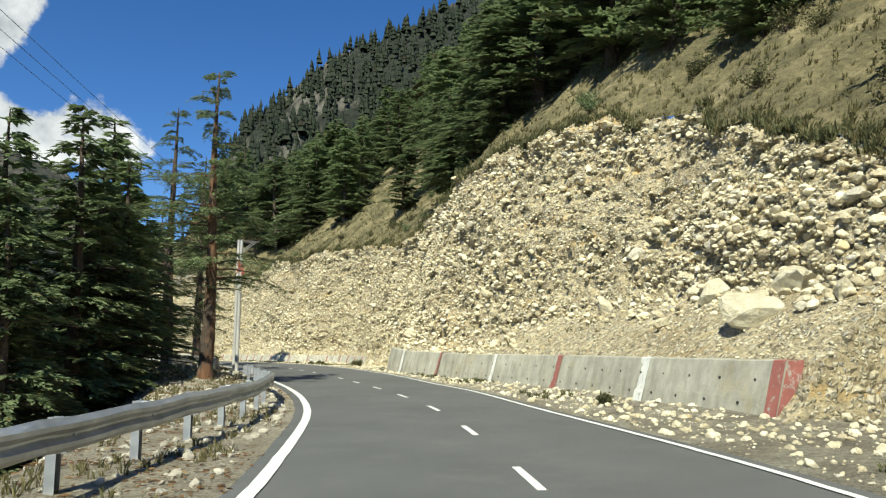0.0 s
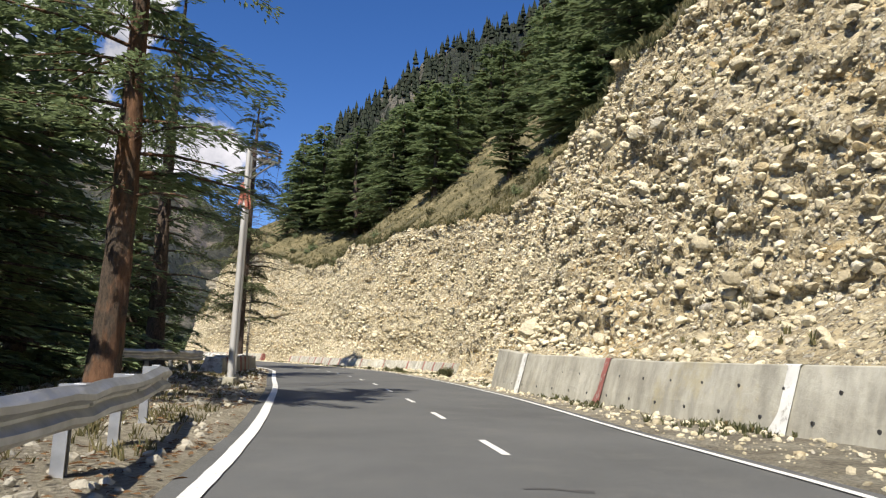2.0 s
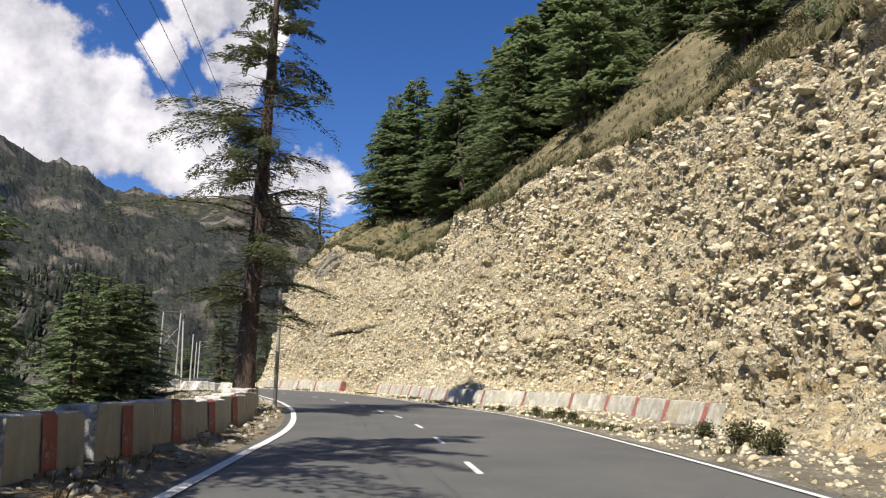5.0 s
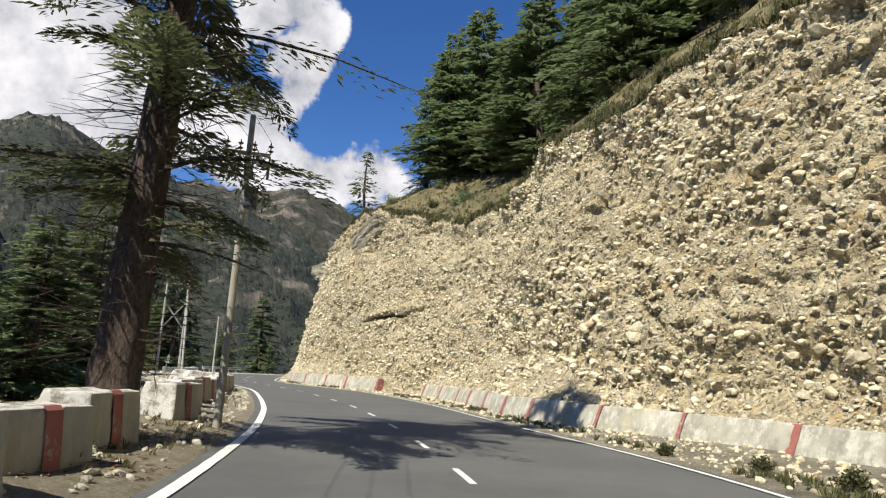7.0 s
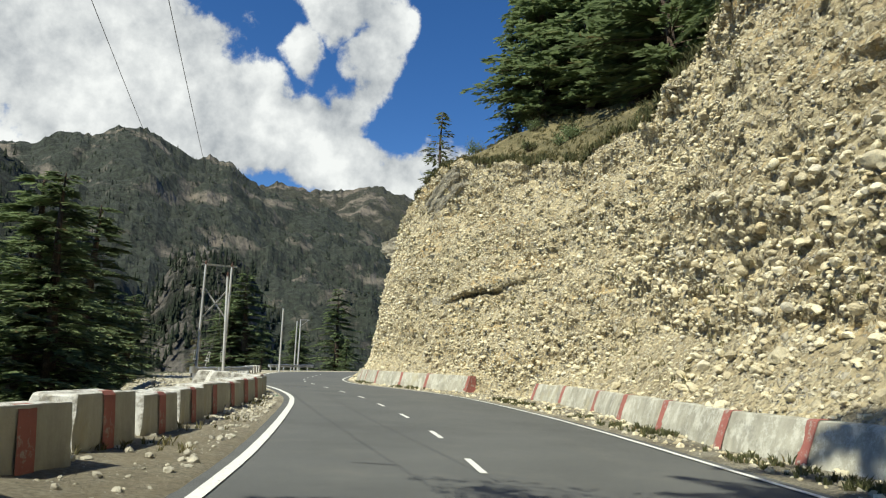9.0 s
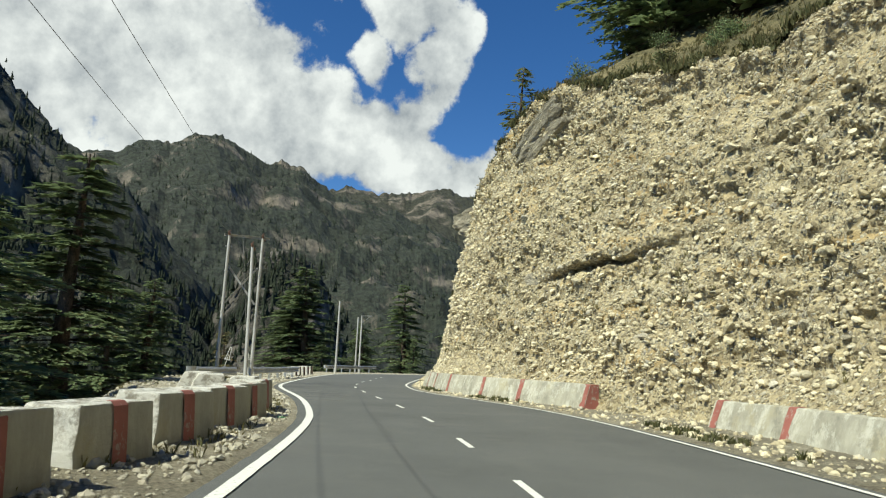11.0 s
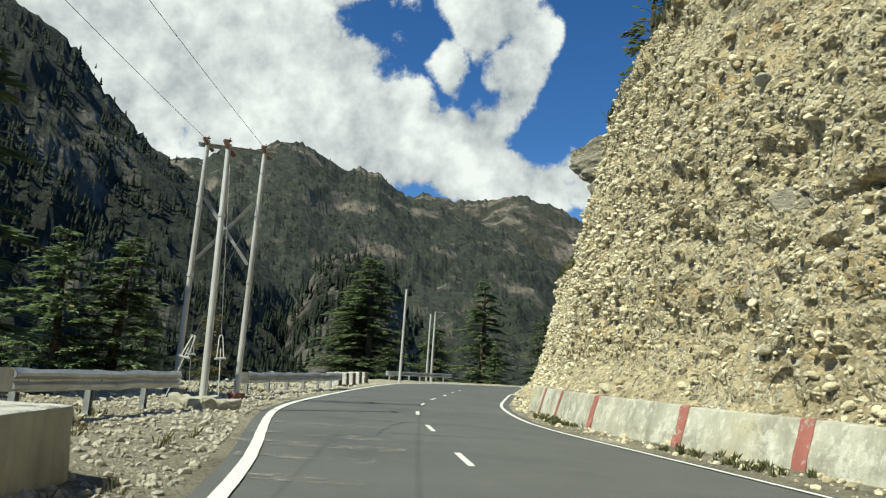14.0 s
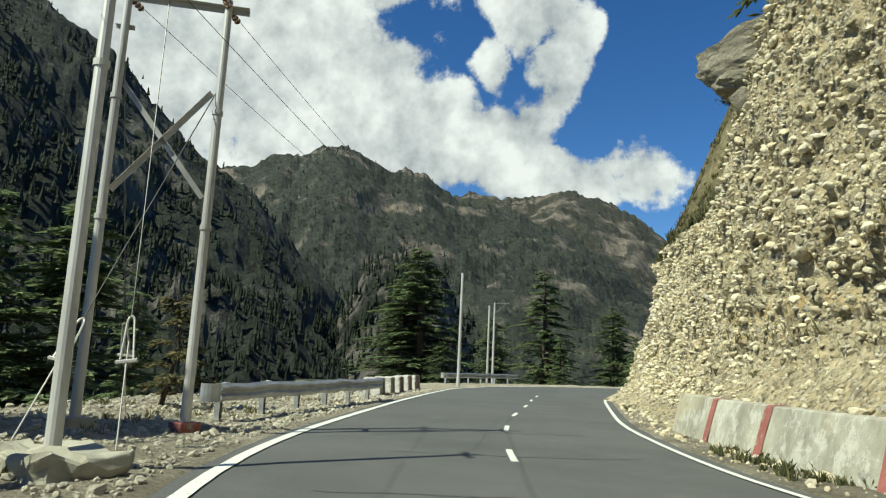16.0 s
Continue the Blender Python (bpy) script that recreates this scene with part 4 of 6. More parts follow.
def left_trees():
    # trees standing at the verge, each its own
    t = conifer("cedar_tree", "tall cedar with reddish bare trunk at the verge", 101, 13.0, 4.6, 3.6, 5, 0.66, 480, 0.24, NEEDLES, BARK_RED, 0.27, thin=0.7, droop=0.14, bare=0.25, flat_top=0.5, lean=(0.25, 0.1))
    t.matrix_basis = pose(-9.5, 28.5, left_ground(-9.5, 28.5) - 0.1)
    t = conifer("larch_tree", "dark half-bare cedar leaning at the road's edge", 131, 19.0, 5.6, 3.0, 6, 0.70, 860, 0.22, NEEDLES_DRY, BARK, 0.35, droop=0.16, bare=0.3, flat_top=0.3, thin=0.75, lean=(0.9, 0.3))
    t.matrix_basis = pose(-19.85, 62.4, left_ground(-19.85, 62.4) - 0.1, 0, 0, 75)
    r = random.Random(12)
    tv, tf = [], []
    for _ in range(420):
        h, a = r.uniform(1.2, 12), r.uniform(0, 6.283)
        l = r.uniform(0.4, 1.7)
        out = Vector((math.cos(a), math.sin(a), r.uniform(-0.35, 0.35)))
        p = Vector((0.7 * h / 16, 0.2 * h / 16, h))
        mid = p + out * l * 0.6 + Vector((0, 0, r.uniform(-0.15, 0.1)))
        limb(tv, tf, p, mid, 0.014, 0.008, 3)
        for _ in range(3):
            limb(tv, tf, mid, mid + (out + Vector((r.uniform(-0.7, 0.7), r.uniform(-0.7, 0.7), r.uniform(-0.6, 0.4)))) * l * 0.35, 0.007, 0.003, 3)
    part_mesh("dead_wood", mesh_from("dead_wood", tv, tf, BARK), t, "bare grey dead twigs")
    kinds = [conifer("cedar_tree", "dense dark deodar cedar on the valley slope", 61 + k, 13.0, sp, 0.9, 11, 0.64, 120, 0.46, NEEDLES, BARK, 0.30, droop=0.17, flat_top=ft, bare=0.1, light=True)
             for k, (sp, ft) in enumerate(((3.9, 0.12), (4.6, 0.34), (3.6, 0.06)))]
    t = conifer("cedar_tree", "tall cedar with a straight dark trunk behind the poles", 141, 16.5, 5.2, 2.2, 6, 0.72, 430, 0.24, NEEDLES, BARK, 0.34, thin=0.7, droop=0.18, bare=0.1, flat_top=0.45)
    t.matrix_basis = pose(-15.9, 43.1, left_ground(-15.9, 43.1) - 0.1)
    spots = [(-12.42, 23.6, 0.92, 0.95), (-14.04, 30, 1, 1.05), (-13.93, 20.6, 0.95, 1.05), (-15.45, 18.5, 0.85, 1.1), (-12.12, 19, 0.72), (-12.5, 28, 0.8), (-13.67, 22, 0.88), (-14.89, 17.5, 0.85), (-12.93, 26.5, 0.8),
             (-16.38, 36, 1.15, 1.2), (-15.49, 24.5, 1.1), (-15.53, 32, 0.85), (-17.85, 38, 0.95), (-18.27, 45.5, 0.9), (-22.12, 50, 0.85), (-20.68, 33, 1.1), (-27.23, 58.5, 0.8), (-31.81, 64, 0.75),
             (-33.51, 70.5, 0.8), (-35.64, 75, 0.75), (-36.57, 79.5, 0.72), (-40.89, 83, 0.75), (-46.15, 78, 0.95), (-50.94, 92.5, 0.98, 1.45), (-59.18, 103, 0.66, 1.1), (-44.86, 84.5, 0.85, 1.3), (-38.44, 80, 0.8, 1.3),
             (-34.62, 74.5, 0.7, 1.15), (-60.2, 101, 0.75), (-64.4, 92, 1), (-49.99, 70, 1), (-39.77, 62, 0.95), (-65.03, 108, 0.7), (-29.29, 44, 1), (-57.86, 84, 1), (-71.48, 104, 0.9)]
    r = random.Random(8)
    first = [True] * 3
    for i, (x, y, h, *own) in enumerate(spots):
        k = i % 3
        m = pose(x, y, left_ground(x, y) - 0.2, 0, 0, r.uniform(0, 360)) @ Matrix.Diagonal((own[0] if own else h * r.uniform(0.9, 1.15),) * 2 + (h, 1))
        if first[k]:
            kinds[k].matrix_basis, first[k] = m, False
        else:
            copy_thing(kinds[k], m)
    # the far grove past the bend
    for x, y, h, w in [(-93.8, 157.5, 1.42, 2.6), (-98.5, 160, 1.15, 2.3), (-89.6, 178.7, 1.4, 2.0), (-96, 157, 0.9, 1.5), (-85.5, 161, 0.7, 0.9), (-97, 176, 0.75, 0.8), (-82, 184, 0.95, 1.2), (-84, 190, 1.0, 1.2),
                       (-103, 164, 0.8, 1.0), (-108, 170, 0.8, 1.0), (-76, 178, 0.65, 0.8), (-72.5, 172, 0.55, 0.7), (-90, 168, 0.62, 0.8), (-82, 170, 0.6, 0.7), (-94, 186, 0.8, 0.9), (-86.5, 153, 0.45, 0.7)]:
        copy_thing(kinds[r.randrange(3)], pose(x, y, ground_z(x, y) - 0.15, 0, 0, r.uniform(0, 360)) @ Matrix.Diagonal((w, w, h, 1)))
    return kinds


left_trees()
sapling = conifer("sapling", "yellow-green young cedar at the verge's edge", 181, 2.7, 0.95, 0.5, 5, 0.34, 60, 0.22, BLADES, BARK, 0.04, bare=0.05)
sapling.matrix_basis = pose(-52.2, 102.3, left_ground(-52.2, 102.3) - 0.1)
snag = conifer("pine_tree", "thin sparse young pine on the cliff's nose", 171, 7.6, 1.9, 0.8, 5, 0.5, 22, 0.5, NEEDLES_DRY, BARK, 0.12, bare=0.3)
snag_s, snag_n = RE.where(-45.9, 127.4)
snag.matrix_basis = pose(-45.9, 127.4, hill_z(snag_s, snag_n - cliff_n(snag_s, rim(snag_s))) - 0.2) @ Matrix.Diagonal((1.6, 1.6, 1.25, 1))

# ---- stones ----
ICO = [(0, 0, 1)] + [(0.894 * math.cos(a), 0.894 * math.sin(a), 0.447) for a in np.arange(5) * 1.2566] + [(0.894 * math.cos(a + 0.6283), 0.894 * math.sin(a + 0.6283), -0.447) for a in np.arange(5) * 1.2566] + [(0, 0, -1)]
ICO_F = [(0, k + 1, (k + 1) % 5 + 1) for k in range(5)] + [(k + 1, k + 6, (k + 1) % 5 + 1) for k in range(5)] + [((k + 1) % 5 + 1, k + 6, (k + 1) % 5 + 6) for k in range(5)] + [(11, (k + 1) % 5 + 6, k + 6) for k in range(5)]


def finer(verts, faces):
    """The solid with every face split in four, its new corners pushed out to the sphere."""
    verts, mid, out = [Vector(v).normalized() for v in verts], {}, []
    for a, b, c in faces:
        e = []
        for p, q in ((a, b), (b, c), (c, a)):
            k = (min(p, q), max(p, q))
            if k not in mid:
                mid[k] = len(verts)
                verts.append((verts[p] + verts[q]).normalized())
            e.append(mid[k])
        out += [(a, e[0], e[2]), (e[0], b, e[1]), (e[2], e[1], c), (e[0], e[1], e[2])]
    return [tuple(v) for v in verts], out


ROUND, ROUND_F = finer(ICO, ICO_F)


def stone_verts(r, size, solid=ICO, rough=0.3):
    m = Euler((r.uniform(-0.5, 0.5), r.uniform(-0.5, 0.5), r.uniform(0, 6.28))).to_matrix()
    sx, sy, sz = size * r.uniform(0.85, 1.35), size * r.uniform(0.75, 1.1), size * r.uniform(0.55, 0.9)
    if solid is ROUND:
        cuts = [(Vector((r.uniform(-1, 1), r.uniform(-1, 1), r.uniform(-1, 1))).normalized(), r.uniform(0.48, 0.85)) for _ in range(8)]
        out = []
        for v in solid:
            v = Vector(v)
            for c, e in cuts:
                v -= c * max(0.0, v.dot(c) - e)
            out.append(m @ Vector((v.x * sx, v.y * sy, v.z * sz)))
        return out
    return [m @ Vector((x * sx * r.uniform(1 - rough, 1 + rough * 0.8), y * sy * r.uniform(1 - rough, 1 + rough * 0.8), z * sz * r.uniform(1 - rough, 1 + rough * 0.8))) for x, y, z in solid]


def scatter(name, label, category, n, spot, seed, material=None, solid=ICO, solid_faces=ICO_F, rough=0.3):
    """Many loose or bedded stones too many to count, joined."""
    r = random.Random(seed)
    verts, faces = [], []
    for _ in range(n):
        got = spot(r)
        if not got:
            continue
        p, size = got
        k = len(verts)
        verts += [v + Vector(p) for v in stone_verts(r, size, solid, rough)]
        faces += [(a + k, b + k, c + k) for a, b, c in solid_faces]
    return tagged(new(name, mesh_from(name, verts, faces, material or STONES)), label, category, kind="stuff")


def coarse(s):
    """Typical radius of the larger stones along the cut."""
    return float(np.interp(s, [38, 55, 72, 82, 95, 108, 122, 132, 150, 176], [0.9, 0.84, 0.8, 0.76, 0.7, 0.82, 0.76, 0.74, 0.8, 0.7]))


def cliff_spot(r):
    s = 38 + 138 * r.random()
    top = rim(s)
    h = 0.4 + (top - 0.5) * r.random()
    den = hum(s * 0.12, h * 0.28, 12, 3)
    if r.random() > 0.60 + den * 0.7 or (s < 75 and h < 1.15):
        return None
    size = (0.6 if s < 60 and h < 2.3 else 1.0) * coarse(s) * (0.035 + 0.06 * r.random() ** 2)
    x, y = RE.at(s, cliff_n(s, h) - size * r.uniform(0.1, 1.0))
    return (x, y, h), size


scatter("cliff_stones", "pale angular stones bedded in the cliff", "stones", 56000, cliff_spot, 3)


def cobble_spot(r):
    s = 40 + 132 * r.random()
    top = rim(s)
    h = 0.6 + (top - 0.9) * r.random()
    den = hum(s * 0.10, h * 0.35, 17, 3)
    if r.random() > 0.55 + den * 1.1 or (s < 56 and h < 2.2):
        return None
    size = coarse(s) * (0.085 + 0.13 * r.random() ** 2.2) * (1.0 if s < 124 else 0.85)
    x, y = RE.at(s, cliff_n(s, h) - size * r.uniform(0.3, 0.95))
    return (x, y, h), size


scatter("cliff_cobbles", "rounded cream cobbles standing out of the cliff", "stones", 14500, cobble_spot, 9, None, ROUND, ROUND_F)


def big_stones():
    """Cobbles and boulders that stand out of the face, one by one."""
    r = random.Random(17)
    kinds = []
    for k in range(14):
        bm = bmesh.new()
        bmesh.ops.create_icosphere(bm, subdivisions=2, radius=1.0)
        cuts = [(Vector((r.uniform(-1, 1), r.uniform(-1, 1), r.uniform(-1, 1))).normalized(), r.uniform(0.5, 0.85)) for _ in range(11)]
        for v in bm.verts:
            for c, e in cuts:
                v.co -= c * max(0.0, v.co.dot(c) - e)
            d = v.co.copy()
            v.co = Vector((d.x * 1.3, d.y * 1.05, d.z * 0.85)) * (1.1 + 0.22 * hum(d.x * 1.5 + k * 3, d.y * 1.5, d.z * 1.5, 2))
        me = bpy.data.meshes.new("stone")
        bm.to_mesh(me)
        bm.free()
        me.materials.append(STONE)
        kinds.append(me)
    count = 0
    while count < 290:
        s = 44 + 112 * r.random()
        h = 0.9 + (rim(s) - 1.6) * r.random()
        if s < 56 and h < 2.0:
            continue
        size = coarse(s) * (0.13 + 0.19 * r.random() ** 2) * (1.0 if s < 118 else 0.75)
        x, y = RE.at(s, cliff_n(s, h) - size * r.uniform(0.15, 0.6))
        m = pose(x, y, h, r.uniform(-25, 25), r.uniform(-25, 25), r.uniform(0, 360)) @ Matrix.Diagonal((size * r.uniform(0.85, 1.25), size, size * r.uniform(0.8, 1.1), 1))
        part_mesh("stone", kinds[r.randrange(14)], cliff, "", m)
        count += 1


big_stones()


def boulder(x, y, z, size, turn, label, k, material=None):
    """A loose angular boulder."""
    bm = bmesh.new()
    bmesh.ops.create_icosphere(bm, subdivisions=3, radius=1.0)
    r = random.Random(k)
    cuts = [(Vector((r.uniform(-1, 1), r.uniform(-1, 1), r.uniform(-0.7, 1))).normalized(), r.uniform(0.42, 0.72)) for _ in range(15)]
    for v in bm.verts:
        for n, d in cuts:
            e = v.co.dot(n) - d
            if e > 0:
                v.co -= n * e
        v.co += v.co.normalized() * 0.05 * hum(v.co.x * 2.5 + k, v.co.y * 2.5, v.co.z * 2.5, 4)
        v.co = Vector((v.co.x * size[0], v.co.y * size[1], v.co.z * size[2]))
    me = bpy.data.meshes.new("boulder")
    bm.to_mesh(me)
    bm.free()
    me.materials.append(material or STONE)
    ob = tagged(new("boulder", me), label, "boulder")
    ob.matrix_basis = pose(x, y, z, *turn)
    return ob


def on_face(s, h, out):
    return RE.at(s, cliff_n(s, h) - out)


q = Mat("pale_boulder", 0.9)
q.color(q.mix(1.0, q.ramp(q.noise(1.3, 8, 0.65), (0.3, (0.52, 0.46, 0.32)), (0.7, (0.70, 0.65, 0.49))), q.ramp(q.noise(7, 6, 0.7), (0.3, 0.75), (0.7, 1.1)), "MULTIPLY"))
q.bump(q.noise(8, 8, 0.7), 0.09, 1.0)
PALE = q.m


def strata_rock(x, y, z, size, turn, label, k, undercut, material):
    """A bedded slab: stacked uneven layers, worn at the edges, cut away beneath towards its nose (-x)."""
    r = random.Random(k)
    steps = [r.uniform(-0.10, 0.10) for _ in range(12)]
    bm = bmesh.new()
    bmesh.ops.create_cube(bm, size=2.0)
    bmesh.ops.subdivide_edges(bm, edges=bm.edges[:], cuts=15, use_grid_fill=True)
    for v in bm.verts:
        c = v.co.copy()
        lay = (c.z + 1) * 0.5 * 5.0 + 0.35 * hum(c.x * 1.2 + k, c.y * 1.2, 3.0)
        step = steps[int(max(0, min(11, lay)))]
        e = max(abs(c.x), abs(c.y))
        rad = math.hypot(c.x, c.y)
        round_off = e / max(rad, 0.01)
        p = Vector((c.x, c.y, 0)) * (0.45 + 0.55 * round_off) * (1 + step)
        top = 1 - 0.34 * max(0.0, e - 0.35) ** 1.6
        p.z = c.z * (top if c.z > 0 else 1.0)
        low = max(0.0, -c.z) ** 1.3
        p.x += undercut * low * max(0.0, 0.6 - c.x)
        p *= 1 + 0.16 * hum(c.x * 1.1 + k * 2, c.y * 1.1, c.z * 1.4, 3) + 0.05 * hum(c.x * 4 + k, c.y * 4, c.z * 9, 3)
        v.co = Vector((p.x * size[0], p.y * size[1], p.z * size[2]))
    me = bpy.data.meshes.new("boulder")
    bm.to_mesh(me)
    bm.free()
    me.materials.append(material)
    ob = tagged(new("boulder", me), label, "boulder")
    ob.matrix_basis = pose(x, y, z, *turn)
    return ob


for s, h, out, size, turn, label, k in ((54.2, 2.85, 0.2, (0.50, 0.50, 0.44), (12, -8, 20), "yellowish angular boulder bedded in the scree", 5),
                                        (45.3, 2.2, 0.3, (1.15, 0.9, 0.66), (8, 14, 10), "large pale angular boulder lying above the wall", 8),
                                        (45.3, 2.9, 0.1, (0.8, 0.7, 0.74), (-14, 30, 50), "pale pointed boulder leaning on another", 21),
                                        (48.4, 2.8, 0.1, (0.7, 0.62, 0.6), (0, -12, 60), "tan boulder half buried in the scree", 13),
                                        (43.0, 2.5, 0.15, (0.36, 0.36, 0.32), (10, 6, 80), "grey-tan boulder bedded in the scree", 23),
                                        (75.6, 2.35, 0.2, (0.8, 0.75, 0.6), (6, 10, 30), "flat pale boulder above the wall's end", 25)):
    x, y = on_face(s, h, out)
    boulder(x, y, h, size, turn, label, k, PALE)
for s, h, z, k in ((76.3, 1.0, 0.9, 3), (77.3, 1.35, 1.15, 4), (79.0, 0.8, 0.75, 6), (81.5, 1.1, 1.0, 9), (89.0, 0.4, 0.12, 11)):
    x, y = on_face(s, h, 0.1)
    boulder(x, y, z, (0.46, 0.42, 0.34), (k * 7, k * 4, k * 40), "angular boulder fallen at the cliff's foot", 30 + k)
strata_rock(-43.0, 114.95, 10.25, (1.8, 1.45, 1.1), (4, -10, -20), "big grey layered slab overhanging the cliff's nose", 45, 0.75, SLAB)
x, y = on_face(156.4, 9.0, 0.0)
boulder(x, y, 9.0, (0.7, 0.6, 0.55), (14, 8, 20), "rounded grey boulder bedded under the slab", 49, SLAB)
x, y = on_face(139.9, 4.95, -0.1)
boulder(x, y, 4.95, (0.34, 1.0, 0.46), (8, 0, RE.yaw(139.9)), "smooth grey plate set in the conglomerate", 47, SLAB)
x, y = on_face(141.0, 11.6, -0.42)
strata_rock(x, y, 11.6, (0.6, 2.1, 0.8), (-24, 0, RE.yaw(141)), "long tilted grey rock slab at the cliff's brow", 52, 0.2, SLAB)


def toe_spot(r):
    s = 36 + 140 * r.random()
    size = 0.016 + 0.085 * r.random() ** 4
    n = 0.40 + 3.6 * r.random()
    x, y = RE.at(s, n)
    return (x, y, shoulder_z(s, n) + size * 0.2), size


scatter("shoulder_stones", "loose pale stones on the gravel shoulder", "stones", 11000, toe_spot, 4)


def verge_spot(r):
    s = 25 + 140 * r.random()
    d = 0.5 + 6.5 * r.random() ** 1.3
    size = 0.012 + 0.08 * r.random() ** 4
    x, y = LE.at(s, -d)
    return (x, y, left_z(s, d) + size * 0.2), size


scatter("verge_stones", "loose stones on the verge", "stones", 11000, verge_spot, 5, GREY_STONES)


def gravel_spot(r):
    s = 112 + 55 * r.random()
    d = 0.45 + 6.0 * r.random() ** 1.2
    size = 0.014 + 0.05 * r.random() ** 2.5
    x, y = LE.at(s, -d)
    return (x, y, left_z(s, d) + size * 0.25), size


scatter("verge_gravel", "grey-white broken stones thick on the verge by the bend", "stones", 11000, gravel_spot, 6, GREY_STONES)


def litter():
    """Fallen russet leaves and needles on the verge below the cedars."""
    r = random.Random(91)
    verts, faces = [], []
    for _ in range(17000):
        s, d = r.uniform(30, 100), 0.3 + 4.5 * r.random()
        if hum(s * 0.5, d * 0.7, 15) < -0.12:
            continue
        x, y = LE.at(s, -d)
        z = left_z(s, d) + 0.012
        a, l = r.uniform(0, 6.28), r.uniform(0.025, 0.075)
        dx, dy = math.cos(a) * l, math.sin(a) * l
        k = len(verts)
        verts += [(x, y, z), (x + dx - dy * 0.4, y + dy + dx * 0.4, z + r.uniform(0, 0.02)), (x + dx * 2, y + dy * 2, z + r.uniform(0, 0.015)), (x + dx + dy * 0.4, y + dy - dx * 0.4, z + r.uniform(0, 0.02))]
        faces.append((k, k + 1, k + 2, k + 3))
    tagged(new("leaf_litter", mesh_from("leaf_litter", verts, faces, LITTER)), "fallen brown leaves and needles on the verge", "leaf litter", kind="stuff")


LITTER = make_needles("fallen_leaves", (0.10, 0.05, 0.025), (0.26, 0.15, 0.07), (0.36, 0.26, 0.12))
litter()

# ---- grass and weeds ----


def tufts(name, label, category, n, spot, seed, material, blades=7, wide=0.012):
    """Dry tufts and weeds, too many to count."""
    r = random.Random(seed)
    verts, faces = [], []
    for _ in range(n):
        got = spot(r)
        if not got:
            continue
        (x, y, z), size = got
        for _ in range(blades):
            a = r.uniform(0, 6.283)
            lean = r.uniform(0.1, 0.75) * size
            hh = size * r.uniform(0.5, 1.1)
            w = wide * r.uniform(0.7, 1.5) * (1 + size)
            bx, by = x + r.uniform(-0.35, 0.35) * size, y + r.uniform(-0.35, 0.35) * size
            ca, sa = math.cos(a), math.sin(a)
            k = len(verts)
            verts += [(bx - sa * w, by + ca * w, z - 0.03), (bx + sa * w, by - ca * w, z - 0.03), (bx + ca * lean * 0.45 + sa * w * 0.8, by + sa * lean * 0.45 - ca * w * 0.8, z + hh * 0.65), (bx + ca * lean, by + sa * lean, z + hh)]
            faces += [(k, k + 1, k + 2), (k, k + 2, k + 3)]
    return tagged(new(name, mesh_from(name, verts, faces, material)), label, category, kind="stuff")


def slope_spot(r):
    s, d = r.uniform(38, 176), 14 * r.random() ** 2.2
    x, y = RE.at(s, cliff_n(s, rim(s)) + d - 0.05)
    return (x, y, hill_z(s, d) - 0.02), r.uniform(0.08, 0.26)


tufts("dry_grass", "dry brown grass on the slope above the cut", "grass", 14000, slope_spot, 31, BLADES, 8, 0.014)


def brow_spot(r):
    s = r.uniform(38, 176)
    if hum(s * 0.4, 3.3) < -0.25:
        return None
    x, y = RE.at(s, cliff_n(s, rim(s)) + r.uniform(-0.15, 0.7))
    return (x, y, rim(s) - r.uniform(-0.1, 0.2)), r.uniform(0.12, 0.42)


tufts("brow_weeds", "dark weeds and roots fringing the cliff's brow", "weeds", 6500, brow_spot, 32, WEEDS, 9, 0.018)


def verge_grass(r):
    s = r.uniform(28, 165)
    d = 0.7 + (verge_w(s) + 1.5) * r.random()
    if hum(s * 0.35, d * 0.6, 8) < -0.05 + (0.35 if s > 126 else 0):
        return None
    x, y = LE.at(s, -d)
    return (x, y, left_z(s, d)), r.uniform(0.05, 0.17)


tufts("verge_grass", "short dry grass on the verge", "grass", 9000, verge_grass, 33, BLADES, 7, 0.007)


def toe_weeds(r):
    s = r.uniform(36, 172)
    if hum(s * 0.25, 1.7) < 0.08:
        return None
    n = r.uniform(0.55, 1.25) if s > 90 else r.uniform(0.8, 2.2)
    x, y = RE.at(s, n)
    return (x, y, shoulder_z(s, n)), r.uniform(0.05, 0.17)


tufts("shoulder_weeds", "green-brown weeds along the foot of the wall", "weeds", 1900, toe_weeds, 34, WEEDS, 12, 0.012)


def face_weeds(r):
    s = r.uniform(40, 170)
    h = r.uniform(1.0, rim(s) - 0.2)
    if hum(s * 0.2, h * 0.4, 21) < 0.22:
        return None
    x, y = RE.at(s, cliff_n(s, h) - 0.02)
    return (x, y, h), r.uniform(0.08, 0.25)


tufts("cliff_weeds", "sparse dry weeds rooted in the cliff", "weeds", 2600, face_weeds, 35, BLADES, 8, 0.012)


